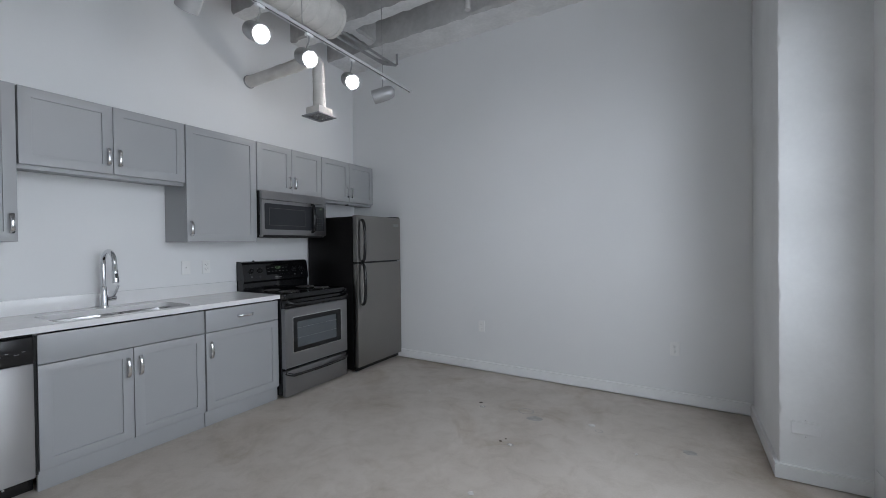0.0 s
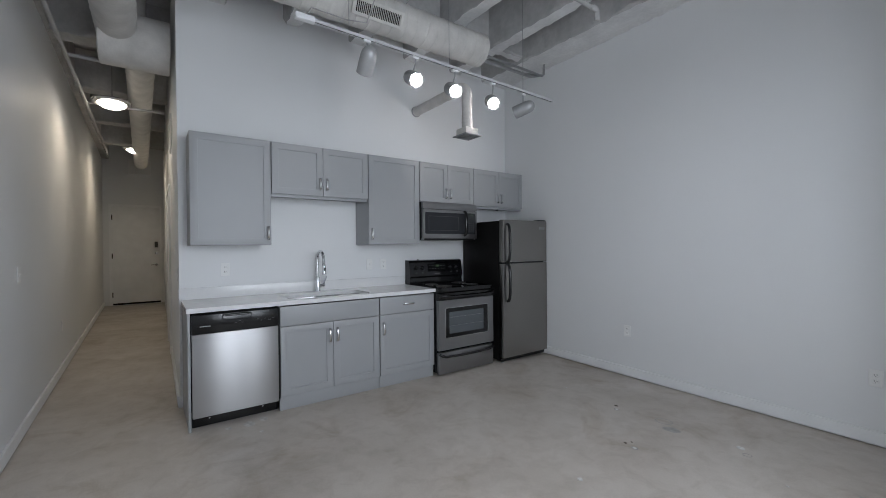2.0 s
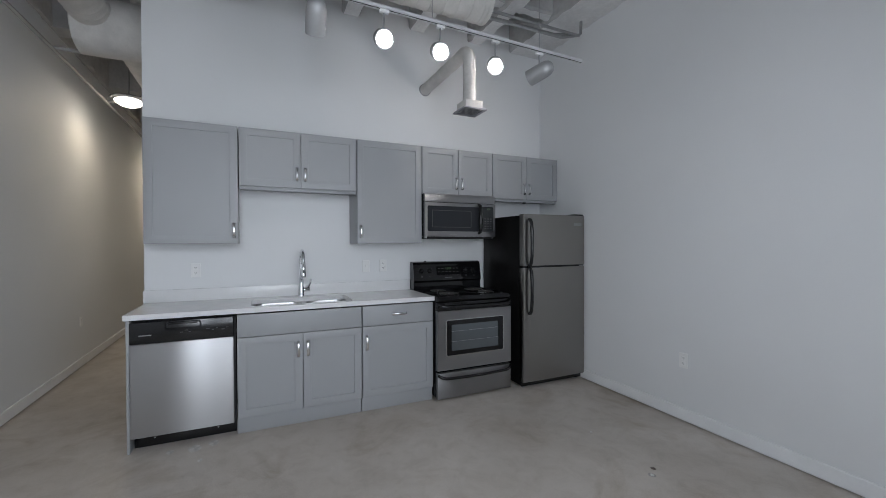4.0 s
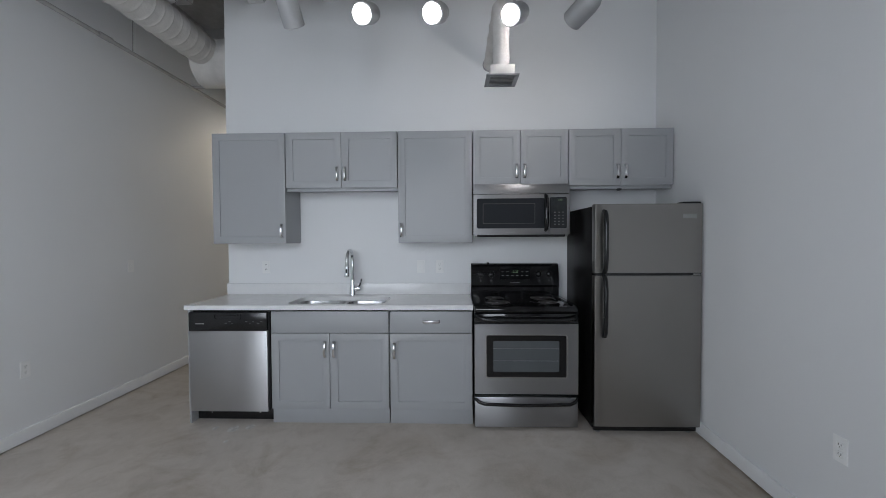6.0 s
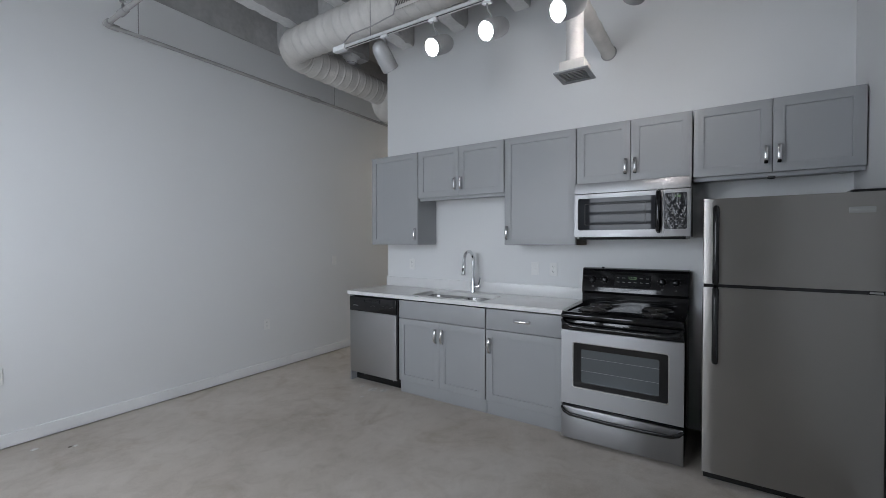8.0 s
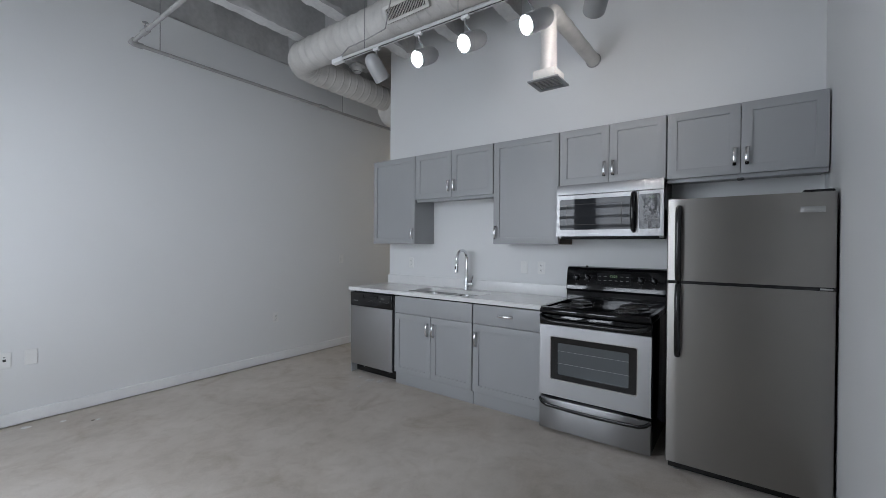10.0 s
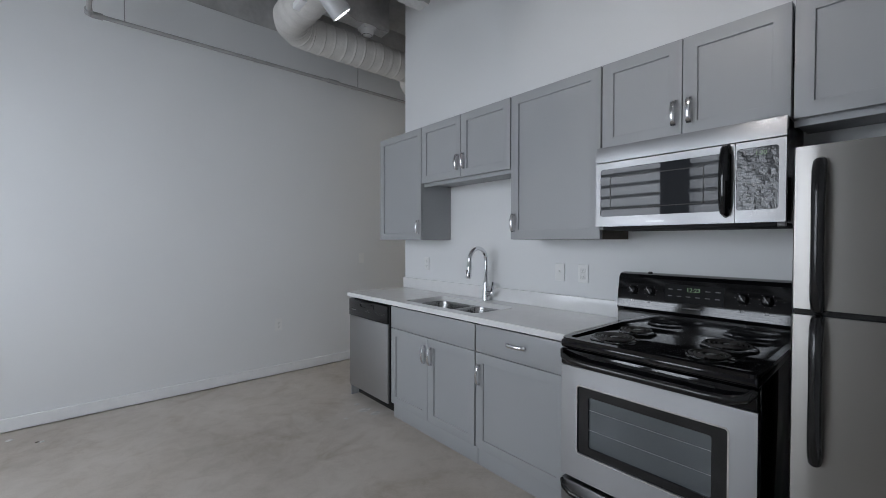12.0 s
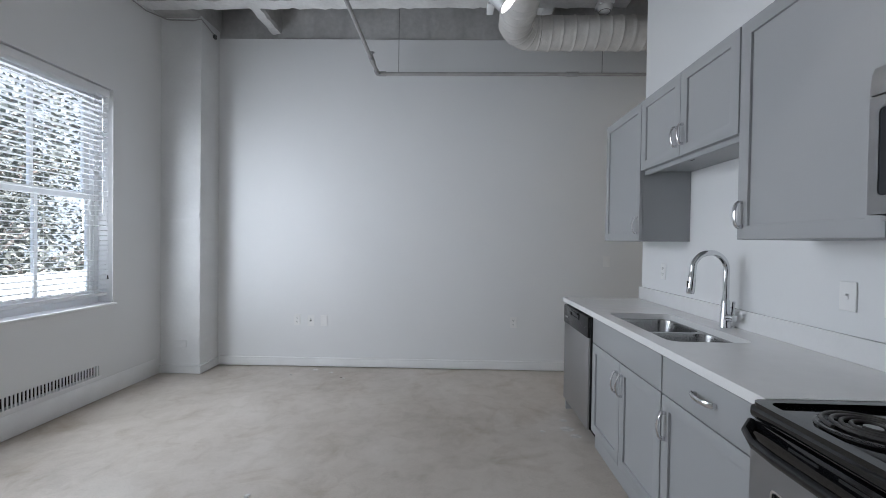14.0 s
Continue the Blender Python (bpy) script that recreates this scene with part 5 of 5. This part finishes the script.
part("panel", box(END_X + 0.001, END_X + 0.008, 0.971, 1.379, 3.171, 3.499), M_PLATE, pa)
hv = thing("wall_vent", (-4.75, hall(-4.75), 2.6), "white return air grille high on the hallway wall", "vent")
vy = hall(-4.75)
part("frame", plate(rect(-5.0, -4.5, 2.50, 2.85), [rect(-4.97, -4.53, 2.53, 2.82)], "y", vy - 0.012, vy + 0.002), M_TRIM, hv)
for i in range(12):
    s = box(-4.972, -4.528, -0.008, 0.008, -0.001, 0.001)
    s.transform(pose(0, vy - 0.005, 2.54 + i * 0.024, 40, 0, 0))
    part("slat", s, M_TRIM, hv)
for (hx, hy2, hz), watts in zip(((-5.26, 1.02, 3.085), (-8.71, 1.16, 3.23)), HALL):
    hl = thing("hall_light", (hx, hy2, hz), "hung bowl light with a glowing frosted glass shade", "ceiling light", "hallway lights")
    part("shade", lathe([(0.0, -0.085), (0.055, -0.08), (0.10, -0.063), (0.132, -0.038), (0.15, -0.012), (0.14, -0.008), (0.0, -0.01)], Matrix.Translation((hx, hy2, hz)), 32), M_BOWL, hl)
    part("rim", lathe([(0.151, -0.022), (0.182, -0.018), (0.192, 0.004), (0.18, 0.020), (0.09, 0.045), (0.03, 0.06)], Matrix.Translation((hx, hy2, hz)), 32), M_NICKEL, hl)
    part("rod", sweep([(hx, hy2, hz + 0.05), (hx, hy2, SLAB)], 0.008, 8), M_CONDUIT, hl)
    spot_lamp("hall_lamp", (hx, hy2, hz - 0.11), (hx, hy2, 0), watts, 172, (1.0, 0.83, 0.58), 0.10)

# ---- marks on the floor ----
rng = random.Random(11)


def blob(x, y, r, h, mat, name, label, category):
    bm = bmesh.new()
    n = 14
    lo = [bm.verts.new((x + r * (1 + rng.uniform(-0.18, 0.18)) * math.cos(2 * math.pi * k / n), y + r * 0.8 * (1 + rng.uniform(-0.18, 0.18)) * math.sin(2 * math.pi * k / n), 0.0006)) for k in range(n)]
    hi = [bm.verts.new((x + (v.co.x - x) * 0.8, y + (v.co.y - y) * 0.8, h * rng.uniform(0.6, 1.0))) for v in lo]
    for k in range(n):
        bm.faces.new((lo[k], lo[(k + 1) % n], hi[(k + 1) % n], hi[k]))
    bm.faces.new(hi)
    bm.faces.new(lo[::-1])
    return solo(name, bm, mat, (x, y, 0), label, category, "marks on the floor")


for x, y, r in FLOOR_PATCHES:
    blob(x, y, r, 0.0018, M_PATCH, "floor_patch", "round grey patch of filler on the concrete", "patch")
for x, y, r, w in FLOOR_RINGS:
    outline = [(x + r * (1 + rng.uniform(-0.04, 0.04)) * math.cos(2 * math.pi * k / 28), y + r * 0.85 * (1 + rng.uniform(-0.04, 0.04)) * math.sin(2 * math.pi * k / 28)) for k in range(28)]
    inner = [(x + (u - x) * (r - w) / r, y + (v - y) * (r - w) / r) for u, v in outline]
    solo("floor_ring", plate(outline, [inner], "z", 0.0004, 0.0014), M_PATCH, (x, y, 0), "thin dark worn ring on the concrete", "stain", "marks on the floor")
for x, y, r in ((-2.50, 1.83, 0.03), (-2.49, 1.97, 0.05), (-2.52, 2.08, 0.04), (-2.30, 2.02, 0.02)):
    blob(x, y, r, 0.0008, M_SMEAR, "plaster_smear", "thin pale plaster smear on the concrete", "stain")
for x, y, r in FLOOR_CRUMBS:
    blob(x, y, r, 0.006, M_CRUMB, "plaster_crumb", "small white crumb of plaster on the concrete", "debris")
for x, y, r in FLOOR_ANCHORS:
    blob(x, y, r, 0.003, M_RUST, "floor_anchor", "cut-off rusty anchor in the concrete", "anchor")

# ---- outside ----
haze = structure("backdrop", box(60, 60.2, -90, 90, -1.2, 70), M_HAZE, "pale overcast sky behind the trees", "sky")
structure("ground", box(1.9, 1500, -1500, 1500, -1.6, -1.2), M_GROUND, "lawn and paving outside the windows", "ground")
fac = thing("neighbour_building", (9.0, -10.0, -1.2), "white stucco building across the yard", "building")
part("wall", plate(rect(-14, -6.3, -1.2, 9.0), [rect(-13 + 2.2 * i, -12 + 2.2 * i, 0.5 + 3 * j, 2.2 + 3 * j) for i in range(3) for j in range(2)], "x", 9.0, 9.4), M_STUCCO, fac)
part("roof", box(8.7, 15, -14.2, -6.1, 9.0, 9.3, 0.02), M_CONCRETE, fac)
part("side_wall", box(9.4, 15, -6.5, -6.3, -1.2, 9.0), M_STUCCO, fac)
for i in range(3):
    for j in range(2):
        wd = part("window", plate(rect(-13 + 2.2 * i, -12 + 2.2 * i, 0.5 + 3 * j, 2.2 + 3 * j), [rect(-12.94 + 2.2 * i, -12.06 + 2.2 * i, 0.56 + 3 * j, 2.14 + 3 * j)], "x", 9.1, 9.16), M_VINYL, fac)
        part("pane", box(9.12, 9.13, -12.95 + 2.2 * i, -12.05 + 2.2 * i, 0.55 + 3 * j, 2.15 + 3 * j), M_MWGLASS, wd)


def tree(x, y, h, seed):
    r = random.Random(seed)
    t = thing("tree", (x, y, -1.2), "leafy green tree in the yard outside", "tree", "trees outside")
    trunk = bmesh.new()
    top = Vector((x + r.uniform(-0.3, 0.3), y + r.uniform(-0.3, 0.3), -1.2 + h * 0.8))
    basep = Vector((x, y, -1.2))
    sweep([basep.lerp(top, k / 6) + Vector((r.uniform(-0.06, 0.06), r.uniform(-0.06, 0.06), 0)) for k in range(7)], [0.16 - 0.02 * k for k in range(7)], 10, trunk)
    tips = []
    for k in range(16):
        s = basep.lerp(top, r.uniform(0.3, 0.98))
        a = r.uniform(0, 6.28)
        e = s + Vector((math.cos(a), math.sin(a), r.uniform(0.1, 0.7))) * r.uniform(0.8, 1.9)
        sweep([s, s.lerp(e, 0.5) + Vector((0, 0, 0.1)), e], [0.05, 0.03, 0.012], 6, trunk)
        tips += [s.lerp(e, f) for f in (0.45, 0.65, 0.85, 1.0)]
    part("trunk", trunk, M_BARK, t)
    verts, faces = [], []
    for p in tips:
        for _ in range(130):
            c = p + Vector((r.gauss(0, 0.28), r.gauss(0, 0.28), r.gauss(0, 0.22)))
            u = Vector((r.uniform(-1, 1), r.uniform(-1, 1), r.uniform(-1, 1))).normalized()
            v = u.orthogonal().normalized()
            s = r.uniform(0.028, 0.055)
            i = len(verts)
            verts += [c - u * s, c + v * s * 0.5, c + u * s, c - v * s * 0.5]
            faces.append((i, i + 1, i + 2, i + 3))
    me = bpy.data.meshes.new("crown")
    me.from_pydata([tuple(v - basep) for v in verts], [], faces)
    me.materials.append(M_LEAF)
    cr = new("crown", me)
    cr.parent = t
    cr["kind"] = "stuff"


for i, (x, y, h) in enumerate(((5.2, -0.6, 5.2), (6.6, 1.6, 6.0), (5.6, 3.8, 5.4), (7.4, -2.6, 6.5), (4.0, 0.5, 2.6), (4.7, 2.0, 3.0), (4.2, -0.9, 2.7), (4.3, 3.3, 2.6))):
    tree(x, y, h, 30 + i)
